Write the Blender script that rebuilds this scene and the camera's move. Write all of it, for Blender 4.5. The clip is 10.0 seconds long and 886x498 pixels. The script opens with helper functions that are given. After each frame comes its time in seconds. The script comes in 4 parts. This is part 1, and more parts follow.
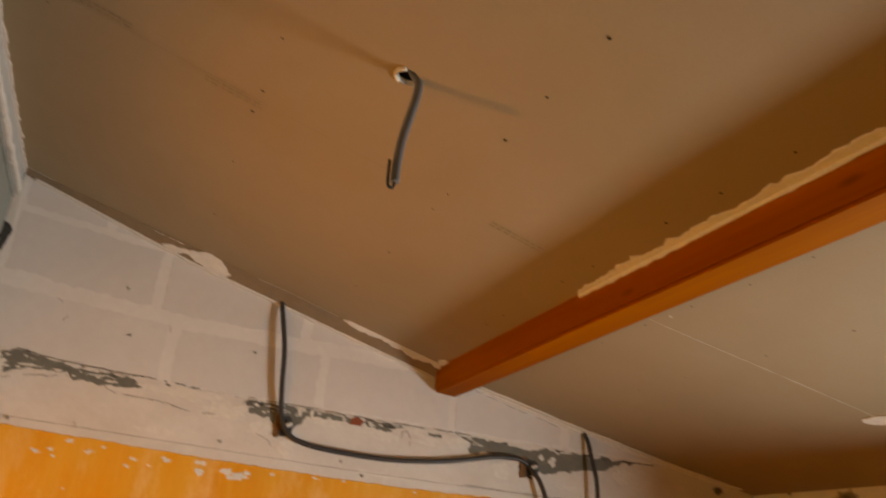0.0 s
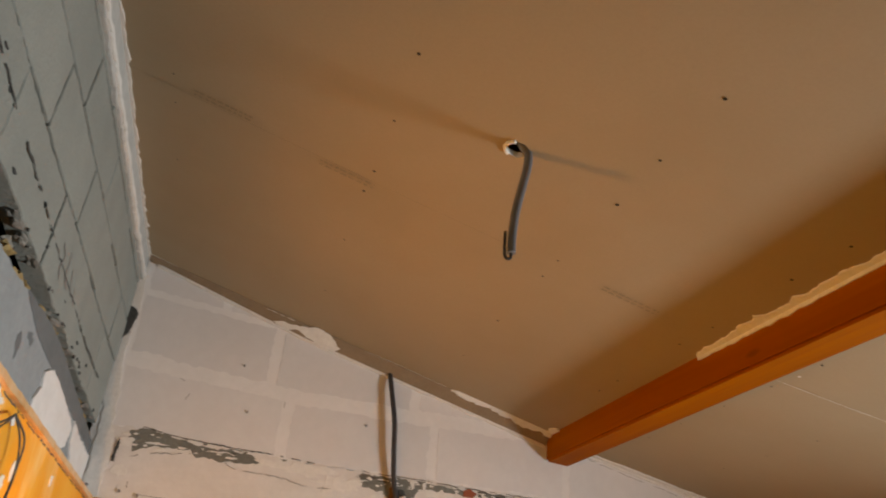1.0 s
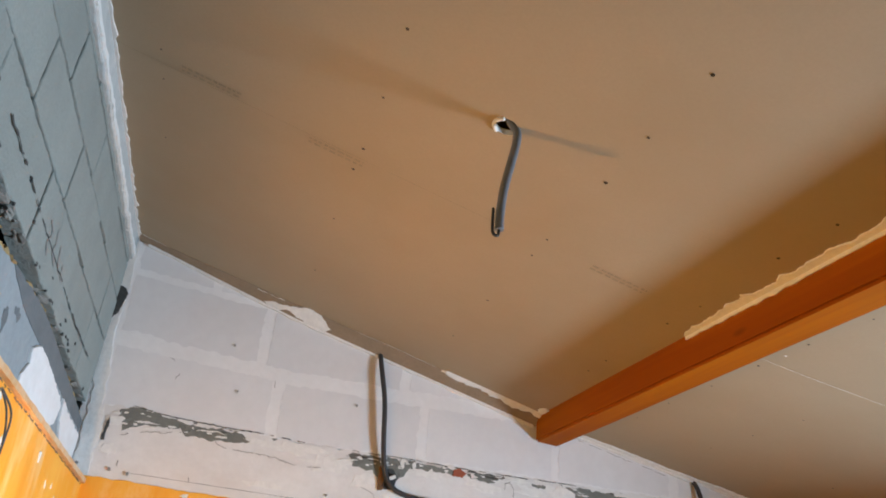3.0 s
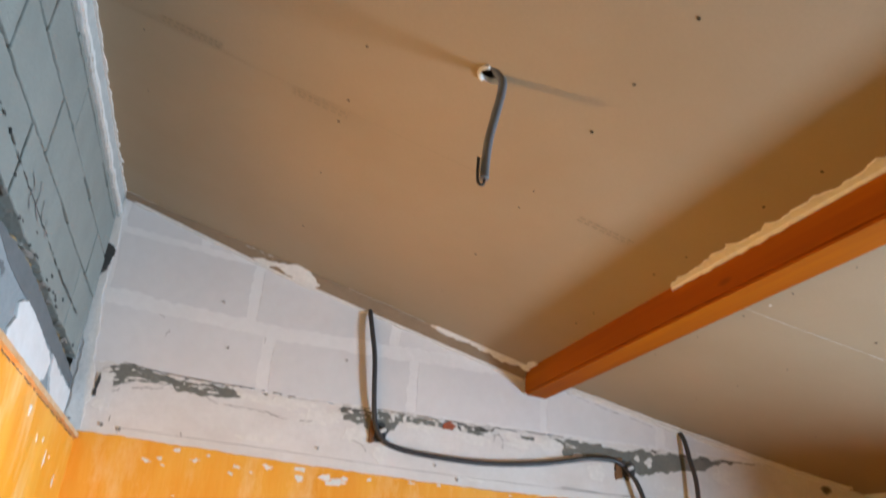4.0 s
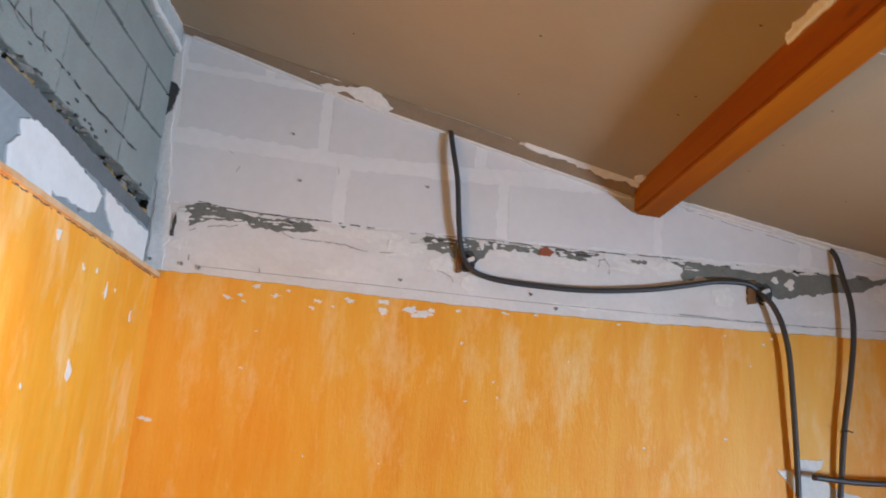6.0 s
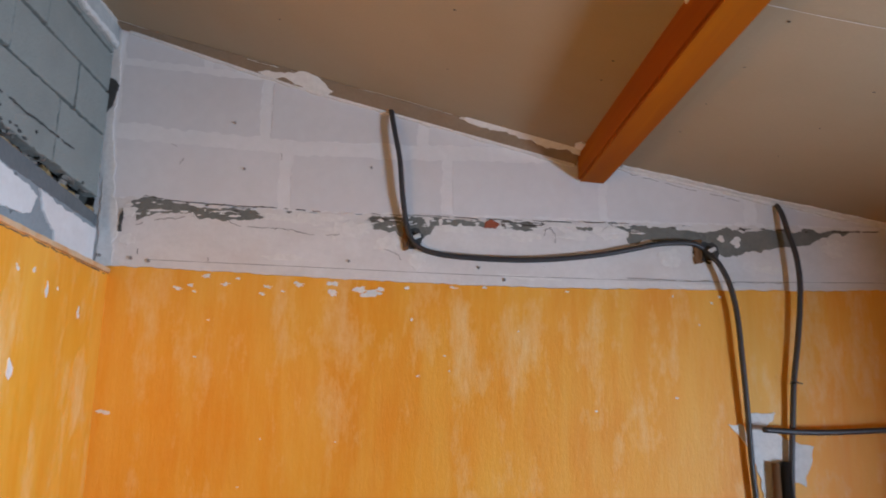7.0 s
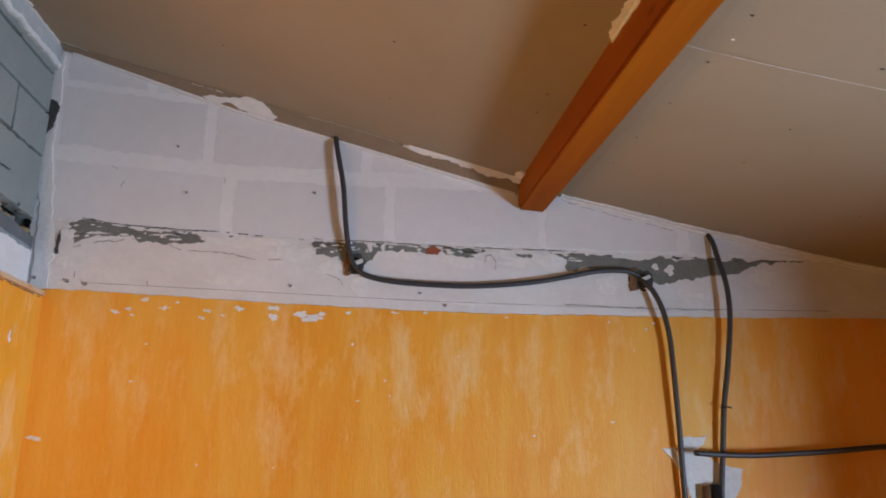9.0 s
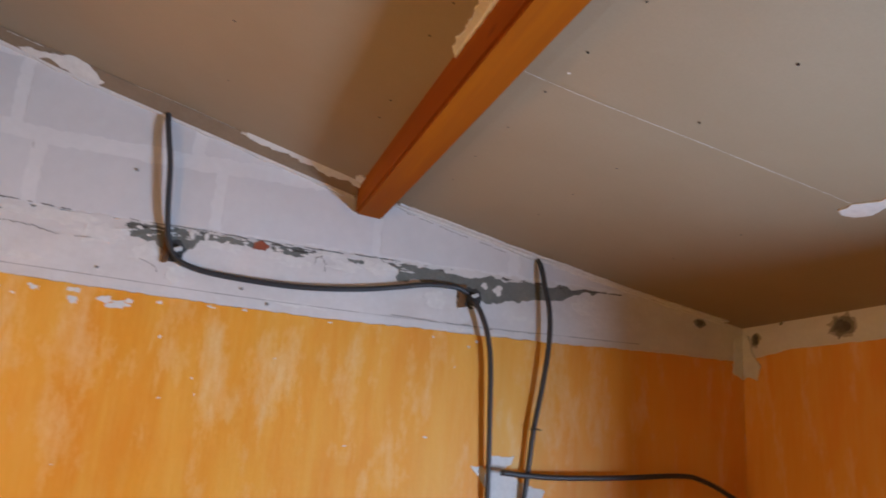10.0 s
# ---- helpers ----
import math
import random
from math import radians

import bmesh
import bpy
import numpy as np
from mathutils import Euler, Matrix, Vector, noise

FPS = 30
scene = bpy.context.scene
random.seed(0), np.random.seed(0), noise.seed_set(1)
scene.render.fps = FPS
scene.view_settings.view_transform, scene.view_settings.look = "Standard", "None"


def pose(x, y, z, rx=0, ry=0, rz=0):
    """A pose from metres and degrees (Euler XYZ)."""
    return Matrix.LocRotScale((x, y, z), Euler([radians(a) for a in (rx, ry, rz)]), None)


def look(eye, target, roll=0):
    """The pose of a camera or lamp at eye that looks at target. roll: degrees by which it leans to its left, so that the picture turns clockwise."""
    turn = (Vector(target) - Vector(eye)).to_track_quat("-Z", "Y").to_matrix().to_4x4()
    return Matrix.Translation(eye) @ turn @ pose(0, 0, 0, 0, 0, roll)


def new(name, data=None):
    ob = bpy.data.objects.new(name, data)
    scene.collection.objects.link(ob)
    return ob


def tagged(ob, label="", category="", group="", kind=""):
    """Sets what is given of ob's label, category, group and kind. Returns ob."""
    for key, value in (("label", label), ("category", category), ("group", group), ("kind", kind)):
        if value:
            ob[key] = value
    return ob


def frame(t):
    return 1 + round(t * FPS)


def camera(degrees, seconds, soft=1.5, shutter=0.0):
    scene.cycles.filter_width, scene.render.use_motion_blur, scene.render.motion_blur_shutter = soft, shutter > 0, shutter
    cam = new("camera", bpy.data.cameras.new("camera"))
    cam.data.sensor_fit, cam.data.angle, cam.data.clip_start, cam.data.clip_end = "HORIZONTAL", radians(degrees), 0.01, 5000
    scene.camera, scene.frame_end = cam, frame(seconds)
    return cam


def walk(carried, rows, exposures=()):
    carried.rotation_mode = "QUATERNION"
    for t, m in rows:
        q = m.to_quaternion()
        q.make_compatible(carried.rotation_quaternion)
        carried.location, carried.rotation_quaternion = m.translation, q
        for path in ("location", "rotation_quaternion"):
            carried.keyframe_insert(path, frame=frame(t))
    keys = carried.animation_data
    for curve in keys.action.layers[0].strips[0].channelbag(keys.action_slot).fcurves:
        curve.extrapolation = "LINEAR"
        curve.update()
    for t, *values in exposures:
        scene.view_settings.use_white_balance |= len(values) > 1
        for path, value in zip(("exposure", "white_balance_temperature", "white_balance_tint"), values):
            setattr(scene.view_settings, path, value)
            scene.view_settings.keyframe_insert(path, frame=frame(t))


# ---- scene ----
cam = camera(61.1, 10.0, soft=1.8, shutter=0.6)

PATH = [
    (0, (0.45, -2.49, 1.984), (1.131, -0.789, 2.785), 5.0),
    (0.5, (0.413, -2.489, 1.987), (0.962, -0.784, 2.876), 4.7),
    (1, (0.389, -2.482, 1.988), (0.821, -0.767, 2.922), 5.6),
    (1.5, (0.389, -2.476, 1.987), (0.765, -0.743, 2.911), 6.3),
    (2, (0.402, -2.476, 1.99), (0.786, -0.74, 2.906), 6.2),
    (2.5, (0.402, -2.479, 1.986), (0.829, -0.748, 2.893), 5.7),
    (3.8, (0.409, -2.475, 1.957), (0.9, -0.735, 2.813), 5.1),
    (4, (0.419, -2.473, 1.955), (0.914, -0.714, 2.767), 4.7),
    (4.5, (0.458, -2.464, 1.928), (0.965, -0.637, 2.564), 8.4),
    (5, (0.55, -2.389, 1.95), (0.985, -0.486, 2.387), 10.2),
    (5.2, (0.599, -2.316, 1.97), (0.852, -0.374, 2.377), 7.9),
    (6.3, (0.826, -2.219, 1.886), (0.914, -0.277, 2.355), 4.0),
    (6.5, (0.883, -2.231, 1.894), (0.969, -0.285, 2.348), 2.9),
    (7, (0.927, -2.253, 1.898), (1.024, -0.297, 2.304), 1.0),
    (7.5, (0.964, -2.267, 1.89), (1.151, -0.316, 2.292), 0.1),
    (8, (0.964, -2.269, 1.888), (1.19, -0.326, 2.305), 1.0),
    (8.5, (0.96, -2.274, 1.896), (1.164, -0.337, 2.349), 1.1),
    (9, (0.969, -2.288, 1.894), (1.18, -0.356, 2.367), 0.8),
    (9.5, (1.006, -2.3, 1.899), (1.43, -0.41, 2.396), 2.2),
    (10, (1.051, -2.255, 1.92), (1.632, -0.407, 2.416), 4.4),
]
# the clip's camera drifts in exposure and white balance
LIGHT = [(0.0, -0.9, 9900, 15), (1.0, -0.72, 8300, 11), (1.7, -0.47, 7000, 6), (2.5, -0.2, 6000, 3), (4.0, -0.15, 6000, 3), (4.5, -0.14, 6150, 3), (5.0, -0.15, 6000, 2), (6.5, -0.6, 5850, 9), (7.5, -0.78, 5950, 11), (9.0, -0.74, 5900, 11), (10.0, -0.63, 5650, 12)]
walk(cam, [(t, look(eye, target, roll)) for t, eye, target, roll in PATH], LIGHT)

# ---- daylight and lamp light ----
world = bpy.data.worlds.new("sky")
scene.world = world
world.use_nodes = True
sky = world.node_tree.nodes.new("ShaderNodeTexSky")
sky.sky_type, sky.sun_disc = "NISHITA", False
sky.sun_elevation, sky.sun_rotation = radians(38), radians(200)
bg = world.node_tree.nodes["Background"]
bg.inputs["Strength"].default_value = 0.1
world.node_tree.links.new(sky.outputs[0], bg.inputs[0])

ROOM_X, ROOM_Y = 2.93, -6.0          # right wall, wall behind the camera
# unseen window inferred from the shadows; the recess edges shape them
WIN_Y0, WIN_Y1, WIN_Z0, WIN_Z1 = -2.25, -1.30, 1.05, 1.71   # the window's recess in the right wall
PANE_Y0, PANE_Y1, PANE_Z0, PANE_Z1 = -2.05, -1.38, 1.20, 1.66  # its pane, at the recess's outer end
DEEP = 0.28
win = bpy.data.lights.new("window_light", "AREA")
win.shape, win.size, win.size_y = "RECTANGLE", PANE_Y1 - PANE_Y0, PANE_Z1 - PANE_Z0
win.energy, win.color = 165, (0.675, 0.822, 1.0)
win_ob = new("window_light", win)
win_ob.matrix_world = look((ROOM_X + DEEP - 0.005, (PANE_Y0 + PANE_Y1) / 2, (PANE_Z0 + PANE_Z1) / 2), (0, (PANE_Y0 + PANE_Y1) / 2, (PANE_Z0 + PANE_Z1) / 2))
BULB = (0.086, -1.09, 1.985)
BULB_GLOW = 560.0
# extra spot beside the bulb, added to brighten the ceiling
AIM = (1.05, -1.02, 2.79)
spot = bpy.data.lights.new("ceiling_fill_spot", "SPOT")
spot.energy, spot.color, spot.spot_size, spot.spot_blend, spot.shadow_soft_size = 9, (1.0, 0.44, 0.075), radians(92), 0.95, 0.02
spot_ob = new("ceiling_fill_spot", spot)
spot_ob.matrix_world = look(tuple(Vector(BULB) + (Vector(AIM) - Vector(BULB)).normalized() * 0.05), AIM)

# ---- the room's numbers ----
CEIL_A, CEIL_B = 3.06, 0.258         # the ceiling falls to the right
KNEE = 1.6                           # past the beam the boards lie a little flatter


def ceil_z(x):
    sag = max(0.0, x - KNEE)
    return CEIL_A - CEIL_B * x + 0.045 * sag + 0.022 * sag * sag


PANEL = 0.040                        # the left wall's orange lining stands proud
BARE = -0.003                        # the bare blocks of the left wall stand back


def on_back(u, v, d):
    return (u, -d, v)


def on_courses(u, v, d):
    """The back wall's courses, which climb a little towards the left corner."""
    f = max(0.0, 1 - u / 0.58)
    return (u - f * max(0.0, 0.021 + 0.014 * (v - 2.25)), -d, v + f * max(0.0, 0.018 + 0.055 * (v - 2.25)))


def on_left(u, v, d):
    return (d, u, v)


def on_bare(u, v, d):
    return (BARE + d, u, v)


def on_right(u, v, d):
    return (ROOM_X - d, u, v)


def on_lining(u, v, d):
    return (PANEL + d, u, v)


def on_ceiling(u, v, d):
    return (u, v, ceil_z(u) - d)


# ---- materials ----
def material(name):
    m = bpy.data.materials.new(name)
    m.use_nodes = True
    return m, m.node_tree, m.node_tree.nodes["Principled BSDF"]


def add(tree, kind, **values):
    n = tree.nodes.new(kind)
    for key, value in values.items():
        n.inputs[key.replace("_", " ")].default_value = value
    return n


def coords(tree, scale=(1, 1, 1)):
    tc = tree.nodes.new("ShaderNodeTexCoord")
    mp = tree.nodes.new("ShaderNodeMapping")
    mp.inputs["Scale"].default_value = scale
    tree.links.new(tc.outputs["Object"], mp.inputs[0])
    return mp.outputs[0]


def noise_fac(tree, scale, stretch=(1, 1, 1), detail=5.0, rough=0.6, lo=0.35, hi=0.65):
    n = add(tree, "ShaderNodeTexNoise", Scale=scale, Detail=detail, Roughness=rough)
    tree.links.new(coords(tree, stretch), n.inputs["Vector"])
    r = tree.nodes.new("ShaderNodeMapRange")
    r.inputs["From Min"].default_value, r.inputs["From Max"].default_value = lo, hi
    tree.links.new(n.outputs["Fac"], r.inputs["Value"])
    return r.outputs["Result"]


def mix(tree, fac, a, b):
    n = tree.nodes.new("ShaderNodeMix")
    n.data_type = "RGBA"
    if isinstance(fac, float):
        n.inputs[0].default_value = fac
    else:
        tree.links.new(fac, n.inputs[0])
    for socket, value in ((n.inputs[6], a), (n.inputs[7], b)):
        if isinstance(value, tuple):
            socket.default_value = (*value, 1)
        else:
            tree.links.new(value, socket)
    return n.outputs[2]


def bump(tree, bsdf, height, strength, distance):
    b = tree.nodes.new("ShaderNodeBump")
    b.inputs["Strength"].default_value, b.inputs["Distance"].default_value = strength, distance
    tree.links.new(height, b.inputs["Height"])
    tree.links.new(b.outputs[0], bsdf.inputs["Normal"])


def island_tint(tree, colour, amount):
    """Each piece a little lighter or darker than its neighbour."""
    info = tree.nodes.new("ShaderNodeObjectInfo")
    r = tree.nodes.new("ShaderNodeMapRange")
    r.inputs["To Min"].default_value, r.inputs["To Max"].default_value = 1 - amount, 1 + amount
    tree.links.new(info.outputs["Random"], r.inputs["Value"])
    h = tree.nodes.new("ShaderNodeHueSaturation")
    tree.links.new(r.outputs[0], h.inputs["Value"])
    tree.links.new(colour, h.inputs["Color"])
    return h.outputs[0]


def two_scale(name, base, stain, grain_scale=90.0, stain_scale=4.0, rough=0.85, relief=0.25, depth=0.002, amount=0.5, stretch=(1, 1, 1), vary=0.0, grain=0.86):
    m, tree, bsdf = material(name)
    big = noise_fac(tree, stain_scale, stretch, lo=0.42, hi=0.72)
    small = noise_fac(tree, grain_scale, lo=0.3, hi=0.7)
    dark = tuple(c * grain for c in base)
    c = mix(tree, small, dark, base)
    soft = tree.nodes.new("ShaderNodeMath")
    soft.operation = "MULTIPLY"
    soft.inputs[1].default_value = amount
    tree.links.new(big, soft.inputs[0])
    c = mix(tree, soft.outputs[0], c, stain)
    if vary:
        c = island_tint(tree, c, vary)
    tree.links.new(c, bsdf.inputs["Base Color"])
    bsdf.inputs["Roughness"].default_value = rough
    bump(tree, bsdf, small, relief, depth)
    return m


def orange_paint():
    """Orange colour-wash, brushed on in vertical strokes over a paler coat."""
    m, tree, bsdf = material("orange_colour_wash")
    strokes = noise_fac(tree, 1.0, (7, 7, 1.2), 6, 0.62, 0.44, 0.64)
    fine = noise_fac(tree, 1.0, (55, 55, 5.5), 5, 0.65, 0.46, 0.74)
    cloud = noise_fac(tree, 2.2, (1, 1, 0.8), 4, 0.55, 0.35, 0.7)
    pale = noise_fac(tree, 1.0, (7.5, 7.5, 2.6), 8, 0.70, 0.52, 0.68)
    c = mix(tree, cloud, (0.84, 0.315, 0.010), (0.88, 0.39, 0.018))
    half = tree.nodes.new("ShaderNodeMath")
    half.operation = "MULTIPLY"
    half.inputs[1].default_value = 0.72
    tree.links.new(strokes, half.inputs[0])
    c = mix(tree, half.outputs[0], c, (0.90, 0.475, 0.06))
    third = tree.nodes.new("ShaderNodeMath")
    third.operation = "MULTIPLY"
    third.inputs[1].default_value = 0.28
    tree.links.new(fine, third.inputs[0])
    c = mix(tree, third.outputs[0], c, (0.88, 0.50, 0.12))
    some = tree.nodes.new("ShaderNodeMath")
    some.operation = "MULTIPLY"
    some.inputs[1].default_value = 0.64
    tree.links.new(pale, some.inputs[0])
    c = mix(tree, some.outputs[0], c, (0.92, 0.66, 0.30))
    tree.links.new(c, bsdf.inputs["Base Color"])
    bsdf.inputs["Roughness"].default_value = 0.55
    grain = noise_fac(tree, 1.0, (120, 120, 40), 5, 0.6)
    bump(tree, bsdf, grain, 0.22, 0.0015)
    return m


def timber():
    m, tree, bsdf = material("stained_timber")
    grain = noise_fac(tree, 1.0, (60, 2.2, 60), 6, 0.6, 0.35, 0.7)
    broad = noise_fac(tree, 1.0, (9, 0.9, 9), 3, 0.5, 0.35, 0.7)
    c = mix(tree, broad, (0.29, 0.076, 0.002), (0.42, 0.128, 0.003))
    half = tree.nodes.new("ShaderNodeMath")
    half.operation = "MULTIPLY"
    half.inputs[1].default_value = 0.55
    tree.links.new(grain, half.inputs[0])
    c = mix(tree, half.outputs[0], c, (0.25, 0.06, 0.006))
    v = add(tree, "ShaderNodeTexVoronoi", Scale=1.0)
    tree.links.new(coords(tree, (9, 3.1, 9)), v.inputs["Vector"])
    r = tree.nodes.new("ShaderNodeMapRange")
    r.inputs["From Min"].default_value, r.inputs["From Max"].default_value = 0.06, 0.13
    r.inputs["To Min"].default_value, r.inputs["To Max"].default_value = 0.8, 0.0
    tree.links.new(v.outputs["Distance"], r.inputs["Value"])
    c = mix(tree, r.outputs[0], c, (0.10, 0.028, 0.008))
    tree.links.new(c, bsdf.inputs["Base Color"])
    bsdf.inputs["Roughness"].default_value, bsdf.inputs["Specular IOR Level"].default_value = 0.65, 0.05
    bump(tree, bsdf, grain, 0.12, 0.001)
    return m


def plain(name, colour, rough=0.6, metal=0.0):
    m, tree, bsdf = material(name)
    small = noise_fac(tree, 60, lo=0.3, hi=0.7)
    c = mix(tree, small, tuple(v * 0.8 for v in colour), colour)
    tree.links.new(c, bsdf.inputs["Base Color"])
    bsdf.inputs["Roughness"].default_value, bsdf.inputs["Metallic"].default_value = rough, metal
    return m


ORANGE = orange_paint()
TIMBER = timber()
BOARD = two_scale("plasterboard_paper", (0.352, 0.279, 0.184), (0.296, 0.219, 0.128), 160, 1.6, 0.72, 0.03, 0.001, 0.6, grain=0.94)
BLOCK = two_scale("whitewashed_block", (0.755, 0.745, 0.755), (0.65, 0.635, 0.64), 26, 5, 0.9, 0.06, 0.002, 0.4, vary=0.03, grain=0.95)
JOINT = two_scale("white_joint_mortar", (0.83, 0.82, 0.825), (0.72, 0.71, 0.71), 45, 6, 0.9, 0.22, 0.003, 0.4, grain=0.95)
OLDPLASTER = two_scale("old_cream_plaster", (0.785, 0.765, 0.75), (0.61, 0.565, 0.53), 60, 5, 0.9, 0.25, 0.003, 0.55, (1, 1, 1.6), grain=0.94)
FILLER = two_scale("jointing_filler", (0.84, 0.82, 0.79), (0.74, 0.71, 0.67), 60, 9, 0.85, 0.35, 0.002, 0.4)
CEMENT = two_scale("bare_grey_cement", (0.225, 0.225, 0.20), (0.12, 0.12, 0.108), 70, 14, 0.95, 0.7, 0.004, 0.6)
DARKCEMENT = two_scale("dark_grey_cement", (0.16, 0.172, 0.178), (0.10, 0.11, 0.115), 80, 9, 0.9, 0.5, 0.003, 0.5)
# near black for unseen surfaces, so that little light bounces off them
BOUNCECUT = two_scale("bounce_cutting_dark", (0.07, 0.06, 0.05), (0.045, 0.04, 0.035), 80, 9, 0.9, 0.5, 0.003, 0.5)
GREYBLOCK = two_scale("grey_concrete_block", (0.315, 0.335, 0.31), (0.23, 0.245, 0.225), 140, 6, 0.95, 0.6, 0.003, 0.6, vary=0.06)
GREYRENDER = two_scale("grey_render", (0.31, 0.34, 0.355), (0.22, 0.25, 0.265), 70, 6, 0.9, 0.5, 0.003, 0.6)
LIMEWASH = two_scale("thin_grey_limewash", (0.46, 0.51, 0.53), (0.27, 0.31, 0.325), 40, 14, 0.9, 0.5, 0.003, 0.9)
# near black of raked joints, also painted as the shade in holes
DARKRECESS = two_scale("dark_joint_and_hole_shade", (0.07, 0.07, 0.068), (0.04, 0.04, 0.04), 90, 20, 0.95, 0.6, 0.003, 0.5)
FOAM = two_scale("expanding_foam", (0.45, 0.31, 0.13), (0.18, 0.12, 0.055), 60, 30, 0.8, 0.6, 0.005, 0.7)
RUBBLE = two_scale("broken_mortar", (0.30, 0.285, 0.255), (0.12, 0.11, 0.10), 60, 25, 0.95, 0.8, 0.005, 0.6)
CABLE = plain("black_cable_sheath", (0.045, 0.045, 0.05), 0.45)
GREYCABLE = plain("grey_cable_sheath", (0.17, 0.18, 0.20), 0.4)
BLACK = plain("black_plastic", (0.02, 0.02, 0.02), 0.5)
PENCIL = plain("pencil_line", (0.29, 0.27, 0.26), 0.8)
STAMP = plain("faded_board_print", (0.305, 0.245, 0.160), 0.8)
SCREW = plain("dark_screw_head", (0.05, 0.045, 0.04), 0.4, 0.6)
BRICK = plain("red_brick_chip", (0.36, 0.10, 0.05), 0.9)
# board colour taken darker, for the shade under the ceiling's edge
DIMBOARD = two_scale("shade_toned_board", (0.30, 0.22, 0.145), (0.22, 0.155, 0.095), 70, 8, 0.85, 0.4, 0.002, 0.6)
WOOL = two_scale("yellow_mineral_wool", (0.46, 0.36, 0.16), (0.30, 0.22, 0.09), 90, 20, 0.95, 0.6, 0.004, 0.6)
RUST = plain("rusty_brown", (0.22, 0.11, 0.045), 0.9)
WHITEPLASTIC = plain("white_connector", (0.75, 0.75, 0.74), 0.35)
# dark tone of the smudges, also painted as shade in cracks
STAINSHADE = two_scale("dark_stain_and_shade", (0.10, 0.09, 0.08), (0.2, 0.18, 0.16), 60, 25, 0.95, 0.4, 0.003, 0.7)
CONCRETE = two_scale("bounce_dimmed_terracotta", (0.075, 0.038, 0.018), (0.05, 0.026, 0.013), 60, 3, 0.9, 0.4, 0.002, 0.6)
GLOW, glow_tree, glow_bsdf = material("lit_bulb")
glow_bsdf.inputs["Base Color"].default_value = (1, 0.9, 0.75, 1)
glow_bsdf.inputs["Emission Color"].default_value = (1.0, 0.52, 0.20, 1)
glow_bsdf.inputs["Emission Strength"].default_value = BULB_GLOW


# ---- mesh helpers ----
def part(name, bm, mat, parent=None, label=""):
    """Links a bmesh as one mesh object, under a thing or under a part."""
    me = bpy.data.meshes.new(name)
    bmesh.ops.recalc_face_normals(bm, faces=bm.faces)
    bm.to_mesh(me)
    bm.free()
    for m in mat if isinstance(mat, (list, tuple)) else (mat,):
        me.materials.append(m)
    ob = new(name, me)
    if parent:
        ob.parent = parent
    if label:
        ob["label"] = label
    return ob


def box(bm, x0, x1, y0, y1, z0, z1, bevel=0.0):
    made = bmesh.ops.create_cube(bm, size=1, matrix=Matrix.LocRotScale(((x0 + x1) / 2, (y0 + y1) / 2, (z0 + z1) / 2), None, (x1 - x0, y1 - y0, z1 - z0)))
    if bevel:
        edges = list({e for v in made["verts"] for e in v.link_edges})
        bmesh.ops.bevel(bm, geom=edges, offset=bevel, segments=2, affect="EDGES")
    return bm


def ragged(points, step=0.02, jitter=0.004, seed=0):
    """A closed outline, cut into short steps and roughened."""
    out = []
    for i, p in enumerate(points):
        q = points[(i + 1) % len(points)]
        n = max(1, int(math.hypot(q[0] - p[0], q[1] - p[1]) / step))
        for k in range(n):
            f = k / n
            u, v = p[0] + (q[0] - p[0]) * f, p[1] + (q[1] - p[1]) * f
            w = noise.noise_vector((u * 37 + seed * 7.3, v * 37, seed * 3.1)) + 0.7 * noise.noise_vector((u * 110 + seed, v * 110, 5.0))
            out.append((u + w.x * jitter, v + w.y * jitter))
    return out


def slab(bm, outline, plane, back, front, bevel=0.0, mat_index=0):
    """A flat piece with the given outline, from depth back to depth front, proud of the plane it lies on."""
    a = [bm.verts.new(plane(u, v, back)) for u, v in outline]
    if bevel:
        cu, cv = sum(p[0] for p in outline) / len(outline), sum(p[1] for p in outline) / len(outline)
        b0 = [bm.verts.new(plane(u, v, front - bevel)) for u, v in outline]
        b = []
        for u, v in outline:
            w = math.hypot(u - cu, v - cv) or 1
            b.append(bm.verts.new(plane(u - (u - cu) / w * bevel, v - (v - cv) / w * bevel, front)))
        rings = (a, b0, b)
    else:
        b = [bm.verts.new(plane(u, v, front)) for u, v in outline]
        rings = (a, b)
    n = len(outline)
    faces = [bm.faces.new(b)]
    for r, s in zip(rings, rings[1:]):
        for i in range(n):
            faces.append(bm.faces.new((r[i], r[(i + 1) % n], s[(i + 1) % n], s[i])))
    for f in faces:
        f.material_index = mat_index
    return bm


def smooth_path(points, per=8):
    """Catmull-Rom through the points."""
    p = [Vector(q) for q in points]
    p = [2 * p[0] - p[1], *p, 2 * p[-1] - p[-2]]
    out = []
    for i in range(1, len(p) - 2):
        for k in range(per):
            t = k / per
            out.append(0.5 * (2 * p[i] + (p[i + 1] - p[i - 1]) * t + (2 * p[i - 1] - 5 * p[i] + 4 * p[i + 1] - p[i + 2]) * t * t
                              + (3 * p[i] - p[i - 1] - 3 * p[i + 1] + p[i + 2]) * t ** 3))
    return [*out, p[-2]]


